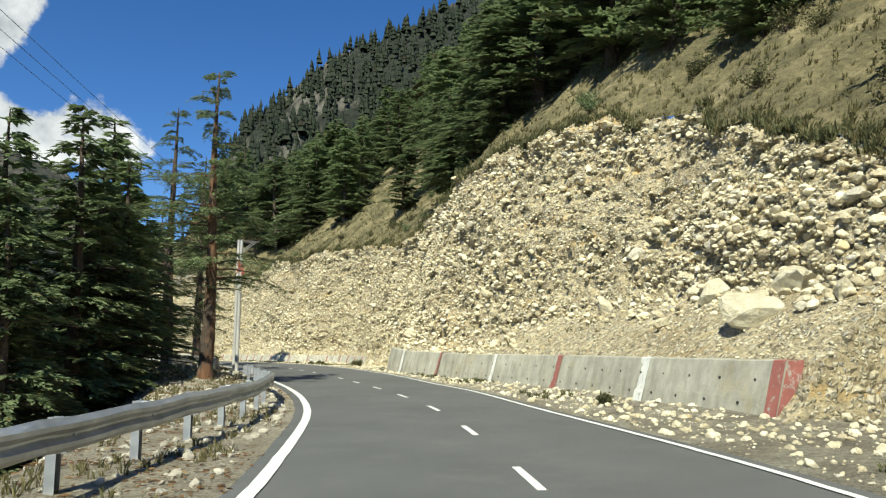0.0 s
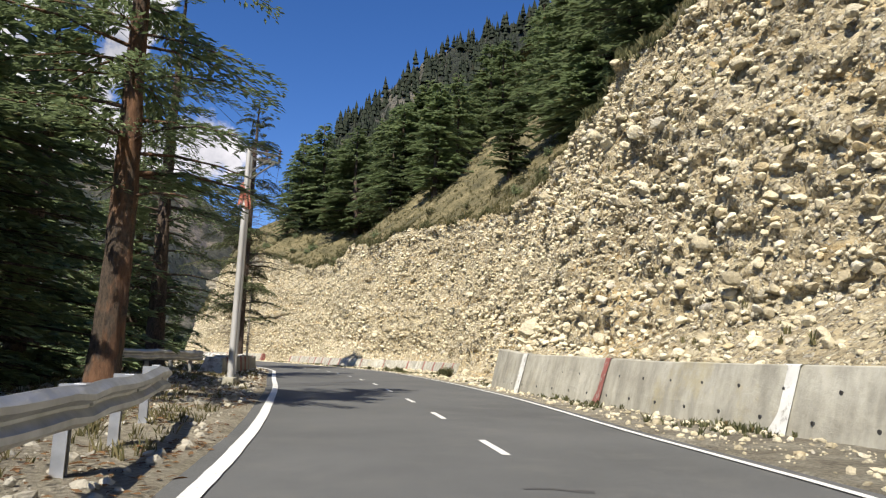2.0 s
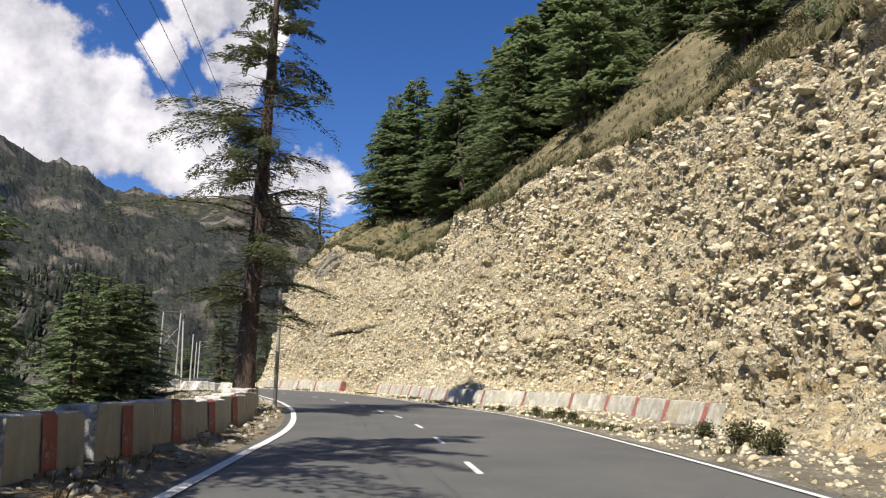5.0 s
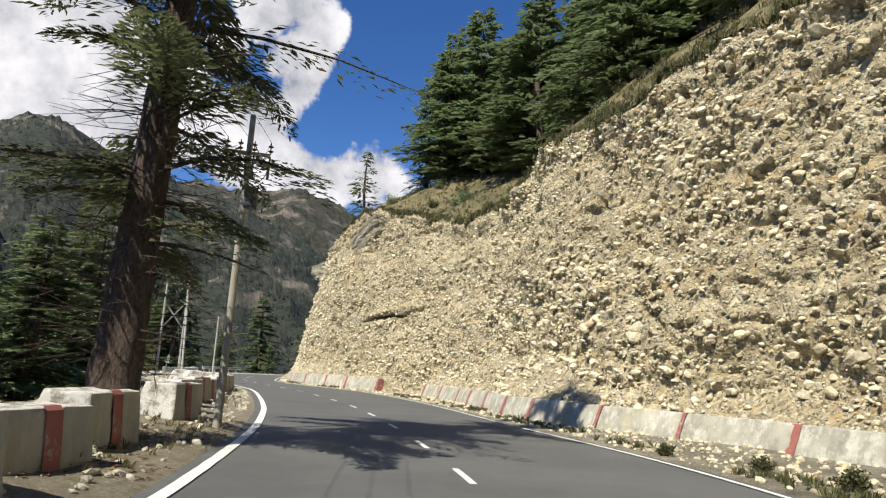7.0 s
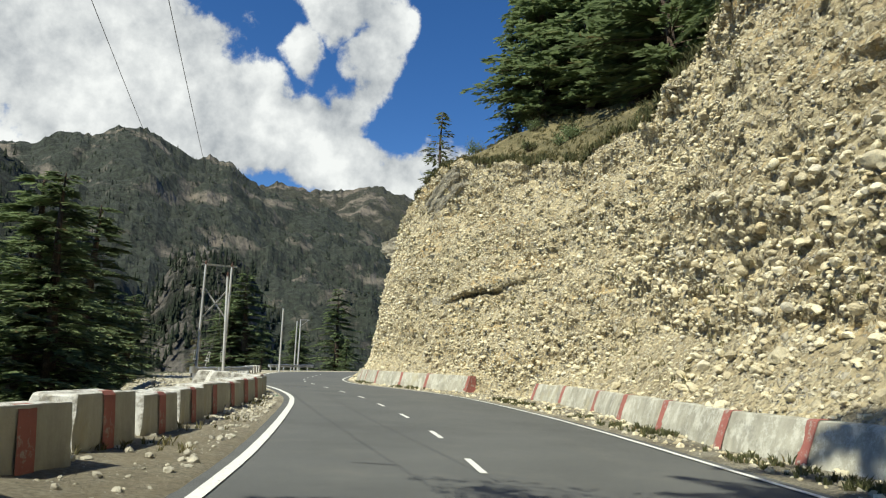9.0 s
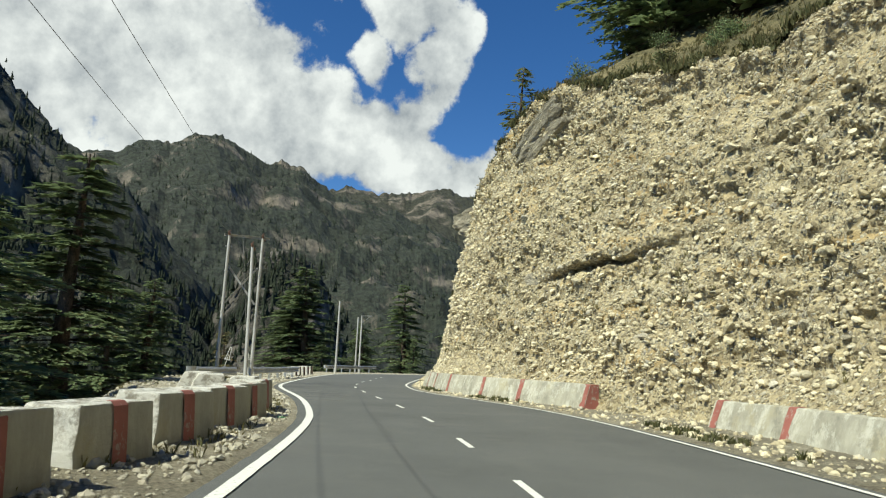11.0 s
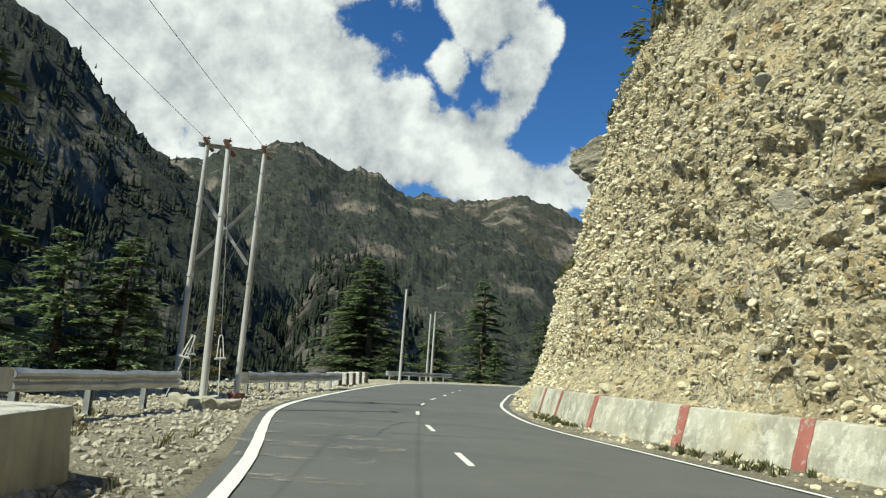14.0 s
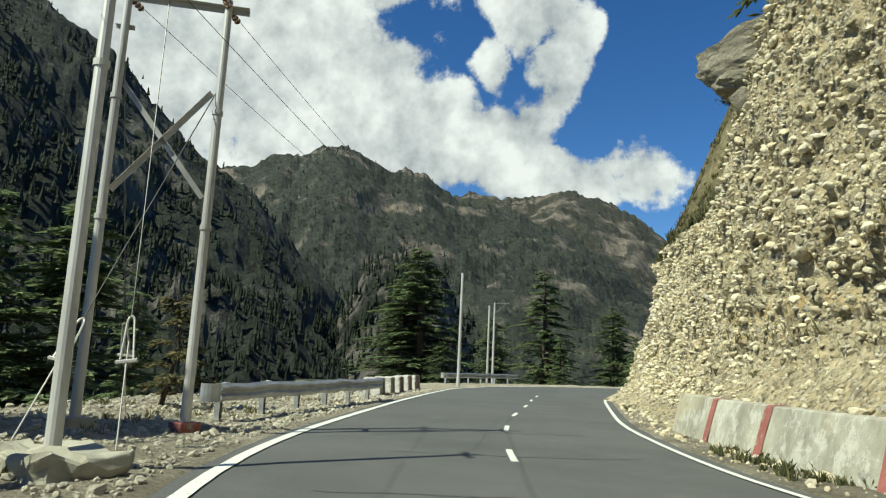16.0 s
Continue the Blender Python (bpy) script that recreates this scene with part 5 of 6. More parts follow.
def shrub(x, y, z, size, label, seed, material):
    """A low shrub: a few stems and many small leaves."""
    r = random.Random(seed)
    ob = tagged(new("shrub"), label, "shrub")
    sv, sf, lv, lf = [], [], [], []
    for _ in range(16):
        a, t = r.uniform(0, 6.283), r.uniform(0.2, 1.1)
        tip = Vector((math.cos(a) * math.sin(t), math.sin(a) * math.sin(t), math.cos(t))) * size * r.uniform(0.6, 1.1)
        limb(sv, sf, (0, 0, -0.1), tip, 0.012, 0.004, 3)
        for _ in range(34):
            p = tip * r.uniform(0.3, 1.05) + Vector((r.gauss(0, 0.12), r.gauss(0, 0.12), r.gauss(0, 0.10))) * size
            d = Vector((r.uniform(-1, 1), r.uniform(-1, 1), r.uniform(-0.5, 1))).normalized() * 0.085 * (0.6 + size * 0.5)
            e = d.cross(Vector((r.uniform(-1, 1), r.uniform(-1, 1), r.uniform(-1, 1)))).normalized() * 0.03 * (0.6 + size * 0.5)
            k = len(lv)
            lv += [p, p + d * 0.5 + e, p + d, p + d * 0.5 - e]
            lf += [(k, k + 1, k + 2, k + 3)]
    part_mesh("stem", mesh_from("stem", sv, sf, BARK), ob)
    part_mesh("foliage", mesh_from("foliage", lv, lf, material), ob)
    ob.matrix_basis = pose(x, y, z)
    return ob


r = random.Random(55)
for k in range(64):
    s = r.uniform(44, 172)
    d = r.uniform(0.3, 6.0)
    x, y = RE.at(s, cliff_n(s, rim(s)) + d)
    shrub(x, y, hill_z(s, d), r.uniform(0.5, 1.1), "dusty green shrub on the dry slope", 70 + k, WEEDS if k % 3 else NEEDLES)
for s, n, sz in ((84.5, 1.6, 0.42), (86.2, 1.9, 0.5), (88.0, 2.0, 0.35), (98.5, 1.2, 0.24), (96.6, 1.35, 0.28), (95.0, 1.2, 0.24), (100.6, 0.6, 0.2), (46.0, 1.6, 0.3)):
    x, y = RE.at(s, n)
    shrub(x, y, shoulder_z(s, n), sz, "low green-brown weed bush at the road's side", 130 + int(s), WEEDS)

# ---- guard rails ----


def guard_rail(label, pts, top, ends=(True, True)):
    """A corrugated steel beam on channel posts with spacer blocks."""
    rail = tagged(new("guard_rail"), label, "guard rail")
    ln = Line(pts)
    ss = np.linspace(0, ln.end - 0.3, max(4, int(ln.end / 0.5)))
    prof = [(0.00, 0.0), (0.012, 0.012), (0.075, 0.055), (0.075, 0.10), (0.015, 0.15), (0.015, 0.175), (0.075, 0.225), (0.075, 0.27), (0.012, 0.315), (0.0, 0.325)]
    back = [(n - 0.006, z) for n, z in reversed(prof)]
    verts = []
    for s in ss:
        for n, z in prof + back:
            x, y = ln.at(s, n)
            gx = left_ground(x, y)
            verts.append((x, y, gx + top - 0.325 + z))
    k = len(prof) + len(back)
    f = []
    for a in range(len(ss) - 1):
        f += [(a * k + b, a * k + (b + 1) % k, (a + 1) * k + (b + 1) % k, (a + 1) * k + b) for b in range(k)]
    part_mesh("beam", mesh_from("beam", verts, f, STEEL), rail)
    post = bmesh.new()
    box(post, (0.10, 0.006, top + 0.35), (0, -0.05, (top - 0.35) / 2 - 0.01))
    box(post, (0.006, 0.11, top + 0.35), (-0.05, 0, (top - 0.35) / 2 - 0.01))
    box(post, (0.10, 0.006, top + 0.35), (0, 0.05, (top - 0.35) / 2 - 0.01))
    me = bpy.data.meshes.new("post")
    post.to_mesh(me)
    post.free()
    me.materials.append(STEEL)
    sp = bmesh.new()
    box(sp, (0.10, 0.14, 0.34), (0, 0, 0), bevel=0.008)
    me2 = bpy.data.meshes.new("spacer")
    sp.to_mesh(me2)
    sp.free()
    me2.materials.append(STEEL)
    bolt = bmesh.new()
    bmesh.ops.create_cone(bolt, cap_ends=True, segments=8, radius1=0.018, radius2=0.012, depth=0.02, matrix=pose(0, 0, 0, 0, 90, 0))
    me3 = bpy.data.meshes.new("bolt")
    bolt.to_mesh(me3)
    bolt.free()
    me3.materials.append(STEEL)
    for s in np.arange(0.35, ln.end - 0.3, 1.9):
        x, y = ln.at(s, -0.17)
        part_mesh("post", me, rail, "", pose(x, y, left_ground(x, y), 0, 0, ln.yaw(s)))
        x, y = ln.at(s, -0.062)
        part_mesh("spacer", me2, rail, "", pose(x, y, left_ground(*ln.at(s, 0)) + top - 0.165, 0, 0, ln.yaw(s)))
        x, y = ln.at(s, 0.024)
        part_mesh("bolt", me3, rail, "", pose(x, y, left_ground(*ln.at(s, 0)) + top - 0.165, 0, 0, ln.yaw(s)))
    # fishtail ends curled back from the road
    for on, s, sg in ((ends[0], 0.0, -1), (ends[1], ln.end - 0.3, 1)):
        if not on:
            continue
        verts = []
        for i in range(7):
            t = i / 6 * 1.9
            dx, dn = sg * 0.22 * math.sin(t), -0.22 * (1 - math.cos(t)) + 0.03
            x, y = ln.at(s, dn)
            yaw = radians(ln.yaw(s))
            x, y = x - dx * math.sin(yaw), y + dx * math.cos(yaw)
            z = left_ground(*ln.at(s, 0)) + top
            for q in (0.0, 0.16, 0.33):
                verts.append((x, y, z - q + 0.003))
        part_mesh("terminal", mesh_from("terminal", verts, grid_faces(7, 3), STEEL), rail)
    return rail


guard_rail("grey galvanised steel guard rail with curved end", [(-4.95, -22), (-4.85, -5), (-4.7, 4), (-4.5, 8), (-4.4, 11), (-4.45, 14), (-4.65, 17), (-5.2, 20.3), (-6.2, 23.6), (-7.2, 26.4)], 0.74)
guard_rail("short weathered steel guard rail beside the poles", [(-12.6, 34.6), (-12.75, 37.2), (-12.95, 39.6), (-13.2, 41.6)], 0.74)
guard_rail("short steel guard rail at the verge's edge", [(-42.2, 91.8), (-42.8, 92.85), (-43.9, 94.6), (-45.0, 96.5)], 0.74)
guard_rail("galvanised steel guard rail along the bend", [(-49.0, 101.5), (-50.5, 104.2), (-52.4, 107.7), (-54.3, 111.2)], 0.68)
guard_rail("far steel guard rail past the concrete blocks", [(-66.2, 129), (-67.6, 134), (-68, 140)], 0.7)

# ---- concrete kerb blocks ----


def block_mesh(seed, l, w, h):
    """A rough cast block, wider at its foot, with chipped edges."""
    bm = bmesh.new()
    box(bm, (w, l, h + 0.25), (0, 0, h / 2 - 0.125), bevel=0.03)
    bmesh.ops.subdivide_edges(bm, edges=bm.edges[:], cuts=3, use_grid_fill=True)
    for v in bm.verts:
        k = 1 + 0.16 * (1 - (v.co.z + 0.2) / (h + 0.2))
        v.co.x *= k
        if v.co.x < 0:
            v.co.x *= 1 + 0.75 * (1 - max(v.co.z, 0.0) / h)
        v.co.y *= 1 + (k - 1) * 0.5
        v.co += Vector((hum(v.co.x * 5, v.co.y * 5, v.co.z * 5 + seed), hum(v.co.y * 5 + 7, v.co.z * 5, seed), hum(v.co.x * 5, v.co.z * 4, seed + 5))) * 0.022
    me = bpy.data.meshes.new("block_body")
    bm.to_mesh(me)
    bm.free()
    me.materials.append(BLOCK)
    me.materials.append(CONCRETE)
    for p in me.polygons:
        p.material_index = 1 if p.normal.x > 0.75 else 0
    return me


def make_block_mat():
    q = Mat("limewashed_concrete", 0.92)
    base = q.ramp(q.noise(2.2, 8, 0.65), (0.3, (0.20, 0.185, 0.155)), (0.6, (0.40, 0.375, 0.325)))
    lime = q.ramp(q.noise(4.0, 10, 0.75), (0.42, 0.0), (0.52, 1.0))
    q.color(q.mix(lime, base, (0.66, 0.65, 0.61)))
    b = q.bump(q.noise(6, 9, 0.75), 0.06, 1.0)
    q.bump(q.noise(34, 4, 0.6), 0.012, 0.7, b)
    return q.m


BLOCK = make_block_mat()
BLOCKS = [block_mesh(3 + k, 1.35, 0.62, 0.66) for k in range(4)]


def stripe_mesh(l, w, h):
    """A painted band that runs up the road side and over the top."""
    verts = []
    for y in (-0.13, 0.0, 0.13):
        for x, z in ((w / 2 * 1.17 + 0.016, -0.02), (w / 2 * 1.10 + 0.016, h * 0.45), (w / 2 + 0.018, h - 0.035), (w / 2 - 0.03, h + 0.014), (w / 2 - 0.10, h + 0.018)):
            verts.append((x, y, z))
    return mesh_from("painted_stripe", verts, grid_faces(3, 5), RED)


STRIPE = stripe_mesh(1.35, 0.62, 0.66)


def kerb_block(s, n, k, stripe=True, size=(1, 1, 1), turn=0.0):
    x, y = LE.at(s, n)
    b = tagged(new("concrete_block"), "whitewashed concrete kerb block with a red stripe" if stripe else "chipped whitewashed concrete block set back on the verge", "barrier block", "kerb blocks along the verge")
    part_mesh("block_body", BLOCKS[k % 4], b)
    if stripe:
        part_mesh("painted_stripe", STRIPE, b, "faded dark red stripe")
    b.matrix_basis = pose(x, y, left_z(s, -n) - 0.03, 0, 0, LE.yaw(s) + turn) @ Matrix.Diagonal((*size, 1))
    return b


r = random.Random(21)
for k in range(10):
    s = 74.9 + 2.2 * k
    kerb_block(s, float(np.interp(s, [75, 80, 88, 95], [-2.1, -1.75, -1.5, -1.65])), k, True, (1, 1.0, r.uniform(0.96, 1.08)), -13 + r.uniform(-4, 4))
for k in range(12):
    s = 99.6 + 2.3 * k + (0.6 if k < 1 else 0)
    kerb_block(s, float(np.interp(s, [99, 104.8, 110, 112.2, 120, 124.5, 126.5], [-1.6, -2.2, -1.9, -1.9, -1.5, -1.35, -1.35])), k + 1, True, (1, 1.0, r.uniform(0.98, 1.1)), -13 + r.uniform(-5, 5))
# a second rank of blocks set back where the verge widens
for s, n, t in ((127.6, -2.6, 6), (129.0, -1.75, -4), (130.0, -3.1, -4)):
    kerb_block(s, n, 2, False, (1.05, 0.95, 1.05), t)
sc = LE.where(-56.1, 113.2)[0]
for k in range(5):
    kerb_block(sc + 1.9 * k, -1.5, k, True, (1, 0.75, 1.0), r.uniform(-3, 3))

# ---- poles and wires ----


def pole_tube(parent, base, top, r0, r1, collars=(), material=None):
    bm = bmesh.new()
    tube(bm, base, top, r0, r1, 14)
    b = part("pole", bm, material or POLE, parent)
    for z in collars:
        f = (z - base[2]) / (top[2] - base[2])
        p = Vector(base).lerp(Vector(top), f)
        rr = r0 + (r1 - r0) * f
        bm = bmesh.new()
        tube(bm, p - Vector((0, 0, 0.04)), p + Vector((0, 0, 0.04)), rr + 0.018, rr + 0.018, 14)
        part("collar", bm, material or POLE, parent)
    return b


def bar(parent, name, a, b, w=0.06, h=0.06, material=None):
    """A steel angle between two points."""
    a, b = Vector(a), Vector(b)
    bm = bmesh.new()
    turn = (b - a).to_track_quat("Y", "Z").to_matrix().to_4x4()
    L = (b - a).length
    box(bm, (w, L, 0.008), (0, 0, h / 2))
    box(bm, (0.008, L, h), (-w / 2, 0, 0))
    bmesh.ops.transform(bm, matrix=Matrix.Translation((a + b) / 2) @ turn, verts=bm.verts)
    return part(name, bm, material or POLE, parent)


def insulator(parent, a, b, discs=3):
    """A string of porcelain discs on a pin from a to b."""
    a, b = Vector(a), Vector(b)
    bm = bmesh.new()
    tube(bm, a, b, 0.012, 0.012, 6)
    for k in range(discs):
        p = a.lerp(b, (k + 0.7) / (discs + 0.4))
        q = (b - a).normalized() * 0.03
        tube(bm, p - q, p, 0.028, 0.062, 10)
        tube(bm, p, p + q * 0.4, 0.062, 0.05, 10)
    return part("insulator", bm, PORCELAIN, parent)


def wire(a, b, sag, label="thin black overhead power wire", rad=0.0055):
    a, b = Vector(a), Vector(b)
    cu = bpy.data.curves.new("power_wire", "CURVE")
    cu.dimensions, cu.bevel_depth, cu.bevel_resolution = "3D", rad, 1
    sp = cu.splines.new("POLY")
    sp.points.add(20)
    for i in range(21):
        f = i / 20
        p = a.lerp(b, f) - Vector((0, 0, sag * 4 * f * (1 - f)))
        sp.points[i].co = (*p, 1)
    cu.materials.append(WIRE)
    return tagged(new("power_wire", cu), label, "power wire", "overhead wires")


# the three-pole frame at the bend
hf = tagged(new("utility_pole"), "three steel utility poles joined by crossarm and cross braces", "utility pole")
PL, PM, PR = Vector((-48.8, 98.9, -0.25)), Vector((-45.1, 97.1, -0.25)), Vector((-47.8, 100.15, -0.25))
TL, TM, TR = PL + Vector((0.05, 0.0, 7.45)), PM + Vector((-0.4, 0.15, 6.4)), PR + Vector((0.05, 0.0, 7.45))
pole_tube(hf, PL, TL, 0.085, 0.065, (3.3, 5.3))
pole_tube(hf, PM, TM, 0.085, 0.065, (4.4,))
pole_tube(hf, PR, TR, 0.085, 0.065, (3.25, 5.2))
top_l, top_r = PL + Vector((0.05, 0.0, 7.3)), PR + Vector((0.05, 0.0, 7.3))
ax = (top_r - top_l).normalized()
bar(hf, "crossarm", top_l - ax * 0.25, top_r + ax * 0.35, 0.12, 0.10)
bar(hf, "crossarm", top_l - ax * 0.15 + Vector((0, 0, -0.55)), top_l + ax * 0.15 + Vector((0, 0, -0.55)), 0.06, 0.06)
bar(hf, "brace", PL + Vector((0, 0, 4.0)) + ax * 0.1, PR + Vector((0, 0, 5.8)) - ax * 0.1, 0.08, 0.08)
bar(hf, "brace", PL + Vector((0, 0, 5.8)) + ax * 0.1, PR + Vector((0, 0, 4.0)) - ax * 0.1, 0.08, 0.08)
LINE_IN = (Vector((-20.7, 66.3, 6.0)) - top_l)
LINE_IN.z = 0
LINE_IN.normalize()
LINE_OUT = (Vector((-63.4, 126.6, 6.6)) - top_r)
LINE_OUT.z = 0
LINE_OUT.normalize()
for p in (top_l, TM - Vector((0, 0, 0.12)), top_r):
    insulator(hf, p + Vector((0, 0, 0.03)), p + LINE_IN * 0.42 + Vector((0, 0, 0.10)), 4)
    insulator(hf, p + Vector((0, 0, 0.0)), p + LINE_OUT * 0.42 + Vector((0, 0, -0.04)), 4)
    insulator(hf, p + Vector((0, 0, 0.05)), p + Vector((0.02, 0, 0.28)), 2)
bm = bmesh.new()
box(bm, (0.36, 0.36, 0.34), (PR.x, PR.y, 0.0), bevel=0.02)
part("footing", bm, RED, hf, "red painted concrete footing")
bm = bmesh.new()
box(bm, (1.3, 0.9, 0.5), (0, 0, 0), bevel=0.04)
bmesh.ops.subdivide_edges(bm, edges=bm.edges[:], cuts=5, use_grid_fill=True)
for v in bm.verts:
    e = Vector((hum(v.co.x * 3, v.co.y * 3, v.co.z * 3), hum(v.co.y * 3 + 7, v.co.z * 3, 2.0), hum(v.co.x * 4, v.co.y * 4, 5.0)))
    v.co = v.co * (1 - 0.12 * max(0.0, v.co.z)) + e * 0.13 + Vector((PM.x, PM.y, -0.02))
part("footing", bm, CONCRETE, hf, "broken grey concrete slab")
bm = bmesh.new()
box(bm, (0.42, 0.42, 0.4), (PL.x, PL.y, 0.0), bevel=0.03)
part("footing", bm, CONCRETE, hf)


def guy(top, foot):
    g = tagged(new("guy_wire"), "steel guy wire with a stirrup turnbuckle", "guy wire")
    top, foot = Vector(top), Vector(foot)
    d = (foot - top).normalized()
    knee = foot - d * 1.75
    bm = bmesh.new()
    tube(bm, top, knee, 0.010, 0.010, 6)
    part("strand", bm, WIRE, g)
    bm = bmesh.new()
    sd = d.cross(Vector((0.64, -0.77, 0))).normalized() * 0.085
    arc = [knee + d * (0.10 - 0.10 * math.sin(a)) + sd * 0.55 * math.cos(a) for a in [math.pi * k / 6 for k in range(7)]]
    for a, b in zip(arc, arc[1:]):
        tube(bm, a, b, 0.016, 0.016, 6)
    tube(bm, arc[0], knee + d * 0.62 + sd, 0.016, 0.016, 6)
    tube(bm, arc[-1], knee + d * 0.62 - sd, 0.016, 0.016, 6)
    tube(bm, knee + d * 0.62 + sd * 1.6, knee + d * 0.62 - sd * 1.6, 0.028, 0.028, 6)
    tube(bm, knee + d * 0.35, foot + d * 0.2, 0.012, 0.012, 6)
    part("stirrup", bm, POLE, g)


guy(top_l.lerp(top_r, 0.4), (-46.0, 98.2, left_ground(-46.0, 98.2)))
guy(PR + Vector((0, 0, 5.9)), (-46.9, 97.35, left_ground(-46.9, 97.35)))
guy(PL + Vector((0, 0, 6.9)), (-50.6, 100.6, left_ground(-50.6, 100.6)))


q = Mat("fuse_tube", 0.5)
q.color(q.ramp(q.noise(8), (0.3, (0.14, 0.07, 0.04)), (0.7, (0.26, 0.13, 0.07))))
FUSE = q.m


def cable_loop(parent, c, w, h, yaw):
    """A slack coil of cable slung from a pole."""
    cu = bpy.data.curves.new("cable", "CURVE")
    cu.dimensions, cu.bevel_depth, cu.bevel_resolution = "3D", 0.011, 1
    sp = cu.splines.new("POLY")
    sp.points.add(27)
    m = pose(c[0], c[1], c[2], 0, 0, yaw)
    for i in range(28):
        a = -1.2 + 6.9 * i / 27
        rr = 1 + 0.12 * math.sin(a * 2 + yaw)
        sp.points[i].co = (*(m @ Vector((w * 0.5 * rr * math.cos(a) + 0.1, 0.10 * math.sin(a * 1.5), h * 0.5 * rr * math.sin(a)))), 1)
    cu.materials.append(WIRE)
    ob = new("cable", cu)
    ob.parent = parent
    return ob


q = Mat("weathered_pole", 0.75)
q.color(q.mix(1.0, q.ramp(q.noise(3, 6, 0.6, stretch=(1, 1, 0.15)), (0.3, (0.20, 0.185, 0.15)), (0.7, (0.36, 0.34, 0.29))), q.ramp(q.noise(30, 4), (0.3, 0.8), (0.7, 1.1)), "MULTIPLY"))
q.bump(q.noise(20, 5, stretch=(1, 1, 0.1)), 0.01, 0.6)
POLE_OLD = q.m


# the pair of poles by the tall wall's end
def arm_pole(x, y, top, arm, label, cloth=False):
    z = left_ground(x, y)
    p = tagged(new("utility_pole"), label, "utility pole")
    pole_tube(p, (x, y, z - 0.3), (x + 0.05, y + 0.05, top), 0.10, 0.07, (top - 1.7,))
    a = Vector((x + 0.05, y + 0.05, top - 0.06))
    d = Vector(arm)
    bar(p, "crossarm", a - d * 0.12, a + d, 0.07, 0.06)
    bar(p, "brace", a + Vector((0, 0, -0.7)), a + d * 0.85, 0.05, 0.05)
    for f in (0.1, 0.55, 0.98):
        insulator(p, a + d * f + Vector((0, 0, 0.02)), a + d * f + Vector((0, 0, 0.24)), 2)
    bm = bmesh.new()
    box(bm, (0.34, 0.34, 0.36), (x, y, z + 0.05), bevel=0.05)
    part("footing", bm, CONCRETE, p)
    if cloth:
        bm = bmesh.new()
        rr = random.Random(4)
        for k in range(4):
            q = Vector((x + rr.uniform(-0.08, 0.10), y + rr.uniform(-0.1, 0.1), top - 1.0 - rr.uniform(0, 0.2)))
            prev = [q + Vector((-0.05, 0.02, 0)), q + Vector((0.05, -0.02, 0))]
            for i in range(4):
                e = Vector((rr.uniform(-0.05, 0.05), rr.uniform(-0.05, 0.05), -0.17))
                now = [prev[0] + e, prev[1] + e + Vector((rr.uniform(-0.02, 0.02), 0, 0))]
                bm.faces.new([bm.verts.new(v) for v in (prev[0], prev[1], now[1], now[0])])
                prev = now
        part("cloth", bm, CLOTH, p, "faded orange-red cloth strips tied round the pole")
    return p


q = Mat("red_cloth", 0.9)
q.color(q.ramp(q.noise(8, 4), (0.3, (0.24, 0.06, 0.045)), (0.7, (0.45, 0.19, 0.13))))
CLOTH = q.m
arm_pole(-10.55, 37.6, 7.2, (0.75, 0.65, 0.0), "silver steel utility pole with a braced crossarm")
arm_pole(-10.03, 36.07, 7.0, (0.75, 0.65, 0.0), "silver steel utility pole with orange cloth tied near its top", True)

tp = tagged(new("utility_pole"), "thin steel pole with a dark switch box and bright strips", "utility pole")
zb = left_ground(-20.53, 66.06)
pole_tube(tp, (-20.53, 66.06, zb - 0.3), (-20.66, 66.35, 6.6), 0.085, 0.06, (3.8,), POLE_OLD)
cable_loop(tp, (-20.62, 66.3, 5.35), 0.55, 0.75, 20)
cable_loop(tp, (-20.64, 66.32, 5.75), 0.42, 0.5, 75)
bm = bmesh.new()
box(bm, (0.24, 0.2, 0.46), (-20.5, 66.32, 4.75), bevel=0.02)
q = Mat("dark_enamel", 0.5)
q.color(q.ramp(q.noise(6), (0.3, 0.018), (0.7, 0.035)))
part("switch_box", bm, q.m, tp, "black metal switch box")
bar(tp, "crossarm", (-21.05, 66.1, 5.75), (-20.3, 66.6, 5.75), 0.07, 0.06)
for k, f in enumerate((0.0, 0.3, 0.62, 1.0)):
    a = Vector((-21.05, 66.1, 5.77)).lerp(Vector((-20.3, 66.6, 5.77)), f)
    insulator(tp, a, a + Vector((0, 0, 0.26)), 2)
    bm = bmesh.new()
    tube(bm, a - Vector((0, 0, 0.05)), a - Vector((0.02, 0, 0.55)), 0.02, 0.03, 8)
    part("fuse", bm, FUSE, tp, "orange-brown fuse tube")

# far poles past the bend
for x, y, t, lab in ((-63.3, 126.6, 6.6, "far grey utility pole beyond the bend"), (-72.0, 142.1, 6.5, "far grey utility pole with braced crossarm"), (-72.9, 142.6, 6.3, "far grey utility pole beside its twin")):
    p = tagged(new("utility_pole"), lab, "utility pole")
    pole_tube(p, (x, y, -1.2), (x, y, t), 0.11, 0.08)
    if "braced" in lab:
        bar(p, "crossarm", (x - 0.1, y, t - 0.05), (x + 1.1, y + 0.5, t - 0.05), 0.08, 0.07)
        bar(p, "brace", (x, y, t - 0.9), (x + 0.9, y + 0.4, t - 0.1), 0.06, 0.06)

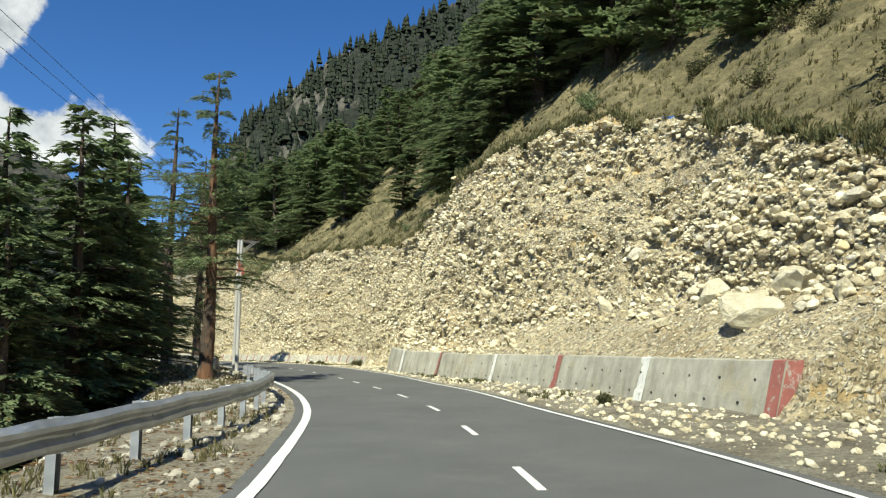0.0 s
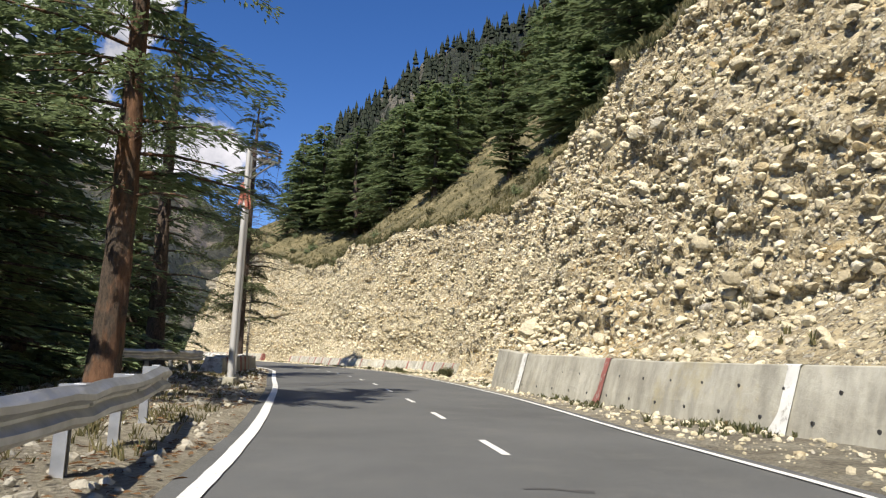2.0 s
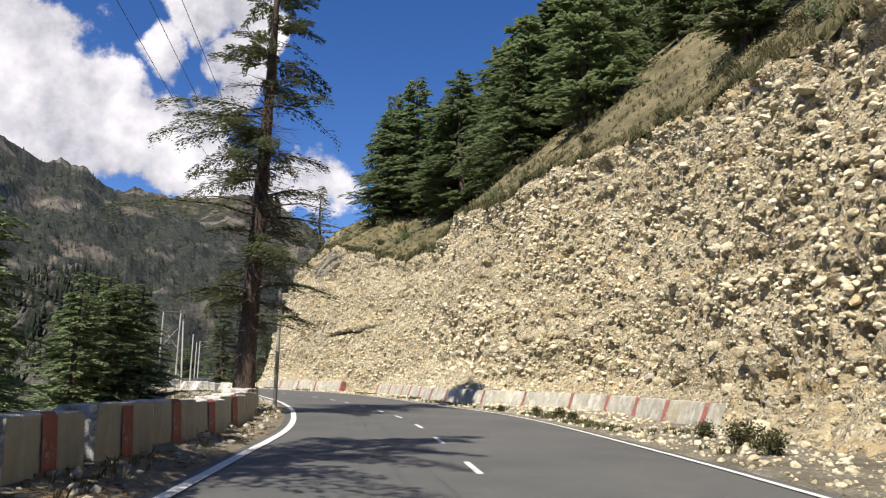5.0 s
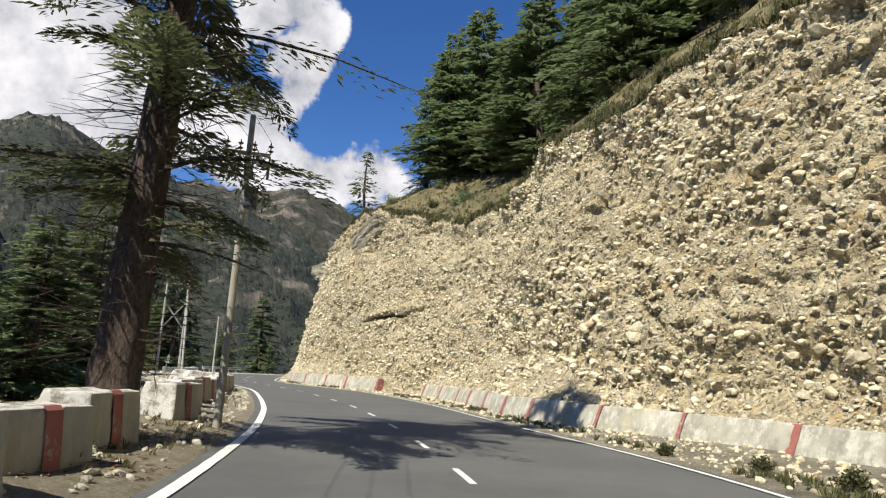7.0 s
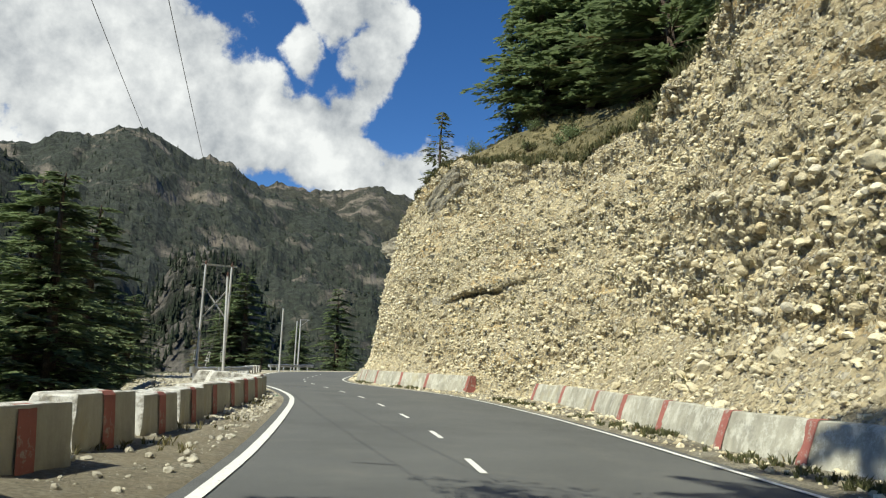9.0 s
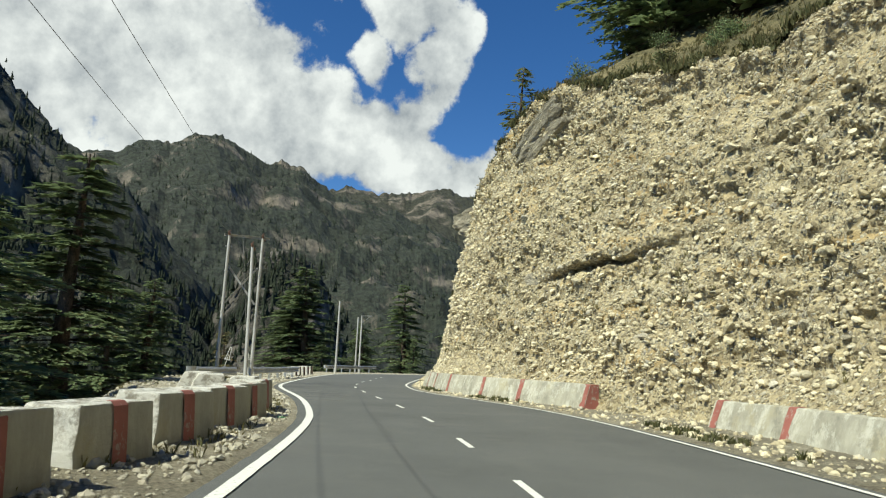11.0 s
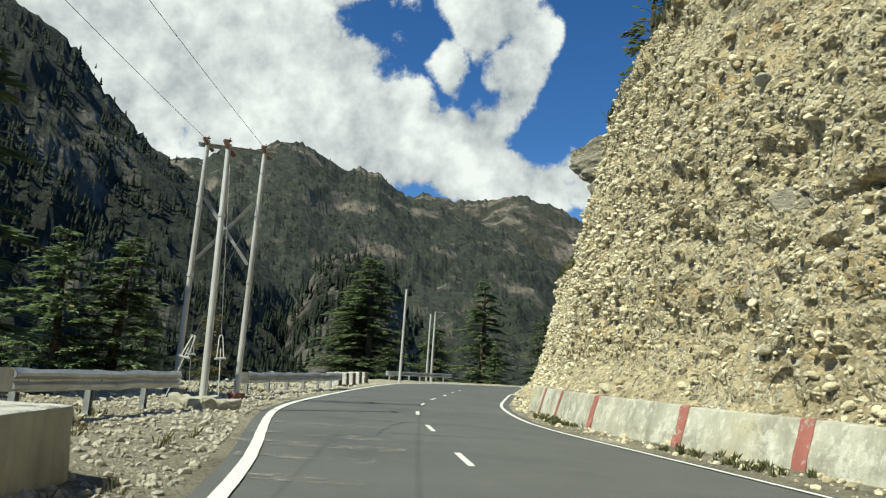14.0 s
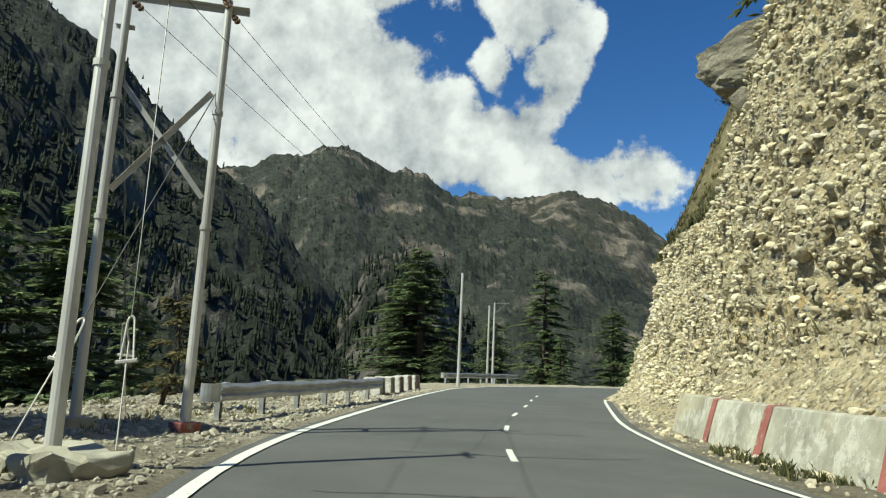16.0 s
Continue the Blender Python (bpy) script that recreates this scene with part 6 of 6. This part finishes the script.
w_in = [top_l + LINE_IN * 0.42 + Vector((0, 0, 0.1)), TM + LINE_IN * 0.42, top_r + LINE_IN * 0.42 + Vector((0, 0, 0.1))]
for k, p in enumerate(w_in):
    if k != 1:
        wire(p, Vector((-21.05, 66.1, 6.05)).lerp(Vector((-20.3, 66.6, 6.05)), k / 2), 0.5)
    wire(Vector((-21.05, 66.1, 6.05)).lerp(Vector((-20.3, 66.6, 6.05)), k / 2), Vector((-10.5, 37.65, 7.4)) + Vector((0.75, 0.65, 0)) * (k / 2), 0.45)
    wire(Vector((-10.5, 37.65, 7.4)) + Vector((0.75, 0.65, 0)) * (k / 2), Vector((-8.0 + 0.4 * k, -20, 8.8)), 0.6)
for k, p in enumerate((top_l, TM, top_r)):
    wire(p + LINE_OUT * 0.42, Vector((-63.6 + 0.5 * k, 126.6, 6.7)), 0.45)
    wire(Vector((-63.6 + 0.5 * k, 126.6, 6.7)), Vector((-72.2 + 0.5 * k, 142, 6.6)), 0.1)


# ---- cracks and stains on the road ----
q = Mat("tar_seal", 0.7)
q.color(q.ramp(q.noise(9, 6), (0.3, 0.050), (0.7, 0.075)))
TAR = q.m
q = Mat("pale_dust", 0.95)
q.color(q.ramp(q.noise(3, 8, 0.7), (0.3, (0.16, 0.155, 0.14)), (0.7, (0.34, 0.33, 0.30))))
clear, both = q.n("ShaderNodeBsdfTransparent"), q.n("ShaderNodeMixShader")
q.lk(q.ramp(q.noise(3.2, 9, 0.75), (0.47, 0.0), (0.62, 0.75)), both.inputs[0])
q.lk(clear.outputs[0], both.inputs[1])
q.lk(q.b.outputs[0], both.inputs[2])
q.lk(both.outputs[0], q.nt.nodes["Material Output"].inputs["Surface"])
DUST = q.m


def crack(pts, w, seed, label="dark crack sealed in the asphalt", material=None, z=0.0035):
    ln = Line(pts)
    ss = np.arange(0, ln.end - 0.1, 0.12)
    verts = []
    for s in ss:
        e = 0.16 * hum(s * 0.9, seed, 2, 4)
        ww = w * (0.5 + 0.9 * abs(hum(s * 3, seed, 5)))
        for side in (-1, 1):
            x, y = ln.at(s, e + side * ww / 2)
            verts.append((x, y, z))
    part_mesh("crack", mesh_from("crack", verts, [tuple(reversed(f)) for f in grid_faces(len(ss), 2)], material or TAR), road, label)


crack([(-44.6, 101.4), (-43.6, 102.2), (-42.4, 103.4), (-41.9, 104.2)], 0.05, 1)
crack([(-42.9, 98.6), (-41.6, 99.8), (-40.3, 101.0)], 0.06, 2)
crack([(-41.6, 99.8), (-40.9, 98.2), (-39.8, 96.8)], 0.05, 3)
crack([(-40.4, 97.2), (-39.0, 98.6), (-38.2, 99.6)], 0.05, 4)
crack([(-46.6, 104.6), (-45.2, 105.6), (-44.2, 106.6)], 0.06, 5)
crack([(-33.2, 89.6), (-31.2, 87.0), (-29.4, 84.8)], 0.03, 6)


def dust_patch(x, y, length, wide, yaw, seed):
    """A thin drift of pale dust with ragged, broken edges."""
    verts = []
    for i in range(13):
        for j in range(7):
            u, v = (i / 12 - 0.5) * length, (j / 6 - 0.5) * wide * (0.6 + 0.6 * abs(hum(i * 0.4, seed, 2)))
            c, s = math.cos(radians(yaw)), math.sin(radians(yaw))
            verts.append((x + u * c - v * s, y + u * s + v * c, 0.0035))
    part_mesh("dust_patch", mesh_from("dust_patch", verts, [tuple(reversed(f)) for f in grid_faces(13, 7)], DUST), road, "pale dust drifted on the asphalt")


for k, (x, y, l, w, a) in enumerate(((-40.2, 95.9, 2.4, 0.8, 36), (-39.3, 94.9, 2.6, 0.8, 34), (-38.4, 93.8, 1.8, 0.6, 38), (-41.6, 97.4, 2.0, 0.7, 36), (-37.2, 92.6, 1.6, 0.6, 36))):
    dust_patch(x, y, l, w, a, 20 + k)
for k, (x, y) in enumerate(((-13.6, 60.6), (-30.6, 87.6), (-22.2, 73.4), (-2.2, 22.5))):
    crack([(x, y), (x + 0.35, y + 0.1), (x + 0.75, y + 0.05)], 0.14, 40 + k, "small dark patch on the asphalt")

# a bit of green wrapper by the blocks
bm = bmesh.new()
bmesh.ops.create_grid(bm, x_segments=6, y_segments=4, size=0.5)
for v in bm.verts:
    v.co = Vector((v.co.x * 0.22, v.co.y * 0.14, 0.03 + 0.03 * hum(v.co.x * 6, v.co.y * 6, 3)))
me = bpy.data.meshes.new("wrapper")
bm.to_mesh(me)
bm.free()
q = Mat("green_plastic", 0.45)
q.color(q.ramp(q.noise(20), (0.3, (0.02, 0.16, 0.06)), (0.7, (0.05, 0.28, 0.11))))
me.materials.append(q.m)
wrapper = tagged(new("wrapper", me), "crumpled green plastic wrapper on the verge", "litter")
gx, gy = LE.at(122.9, -0.55)
wrapper.matrix_basis = pose(gx, gy, left_z(122.9, 0.55), 0, 0, 30)
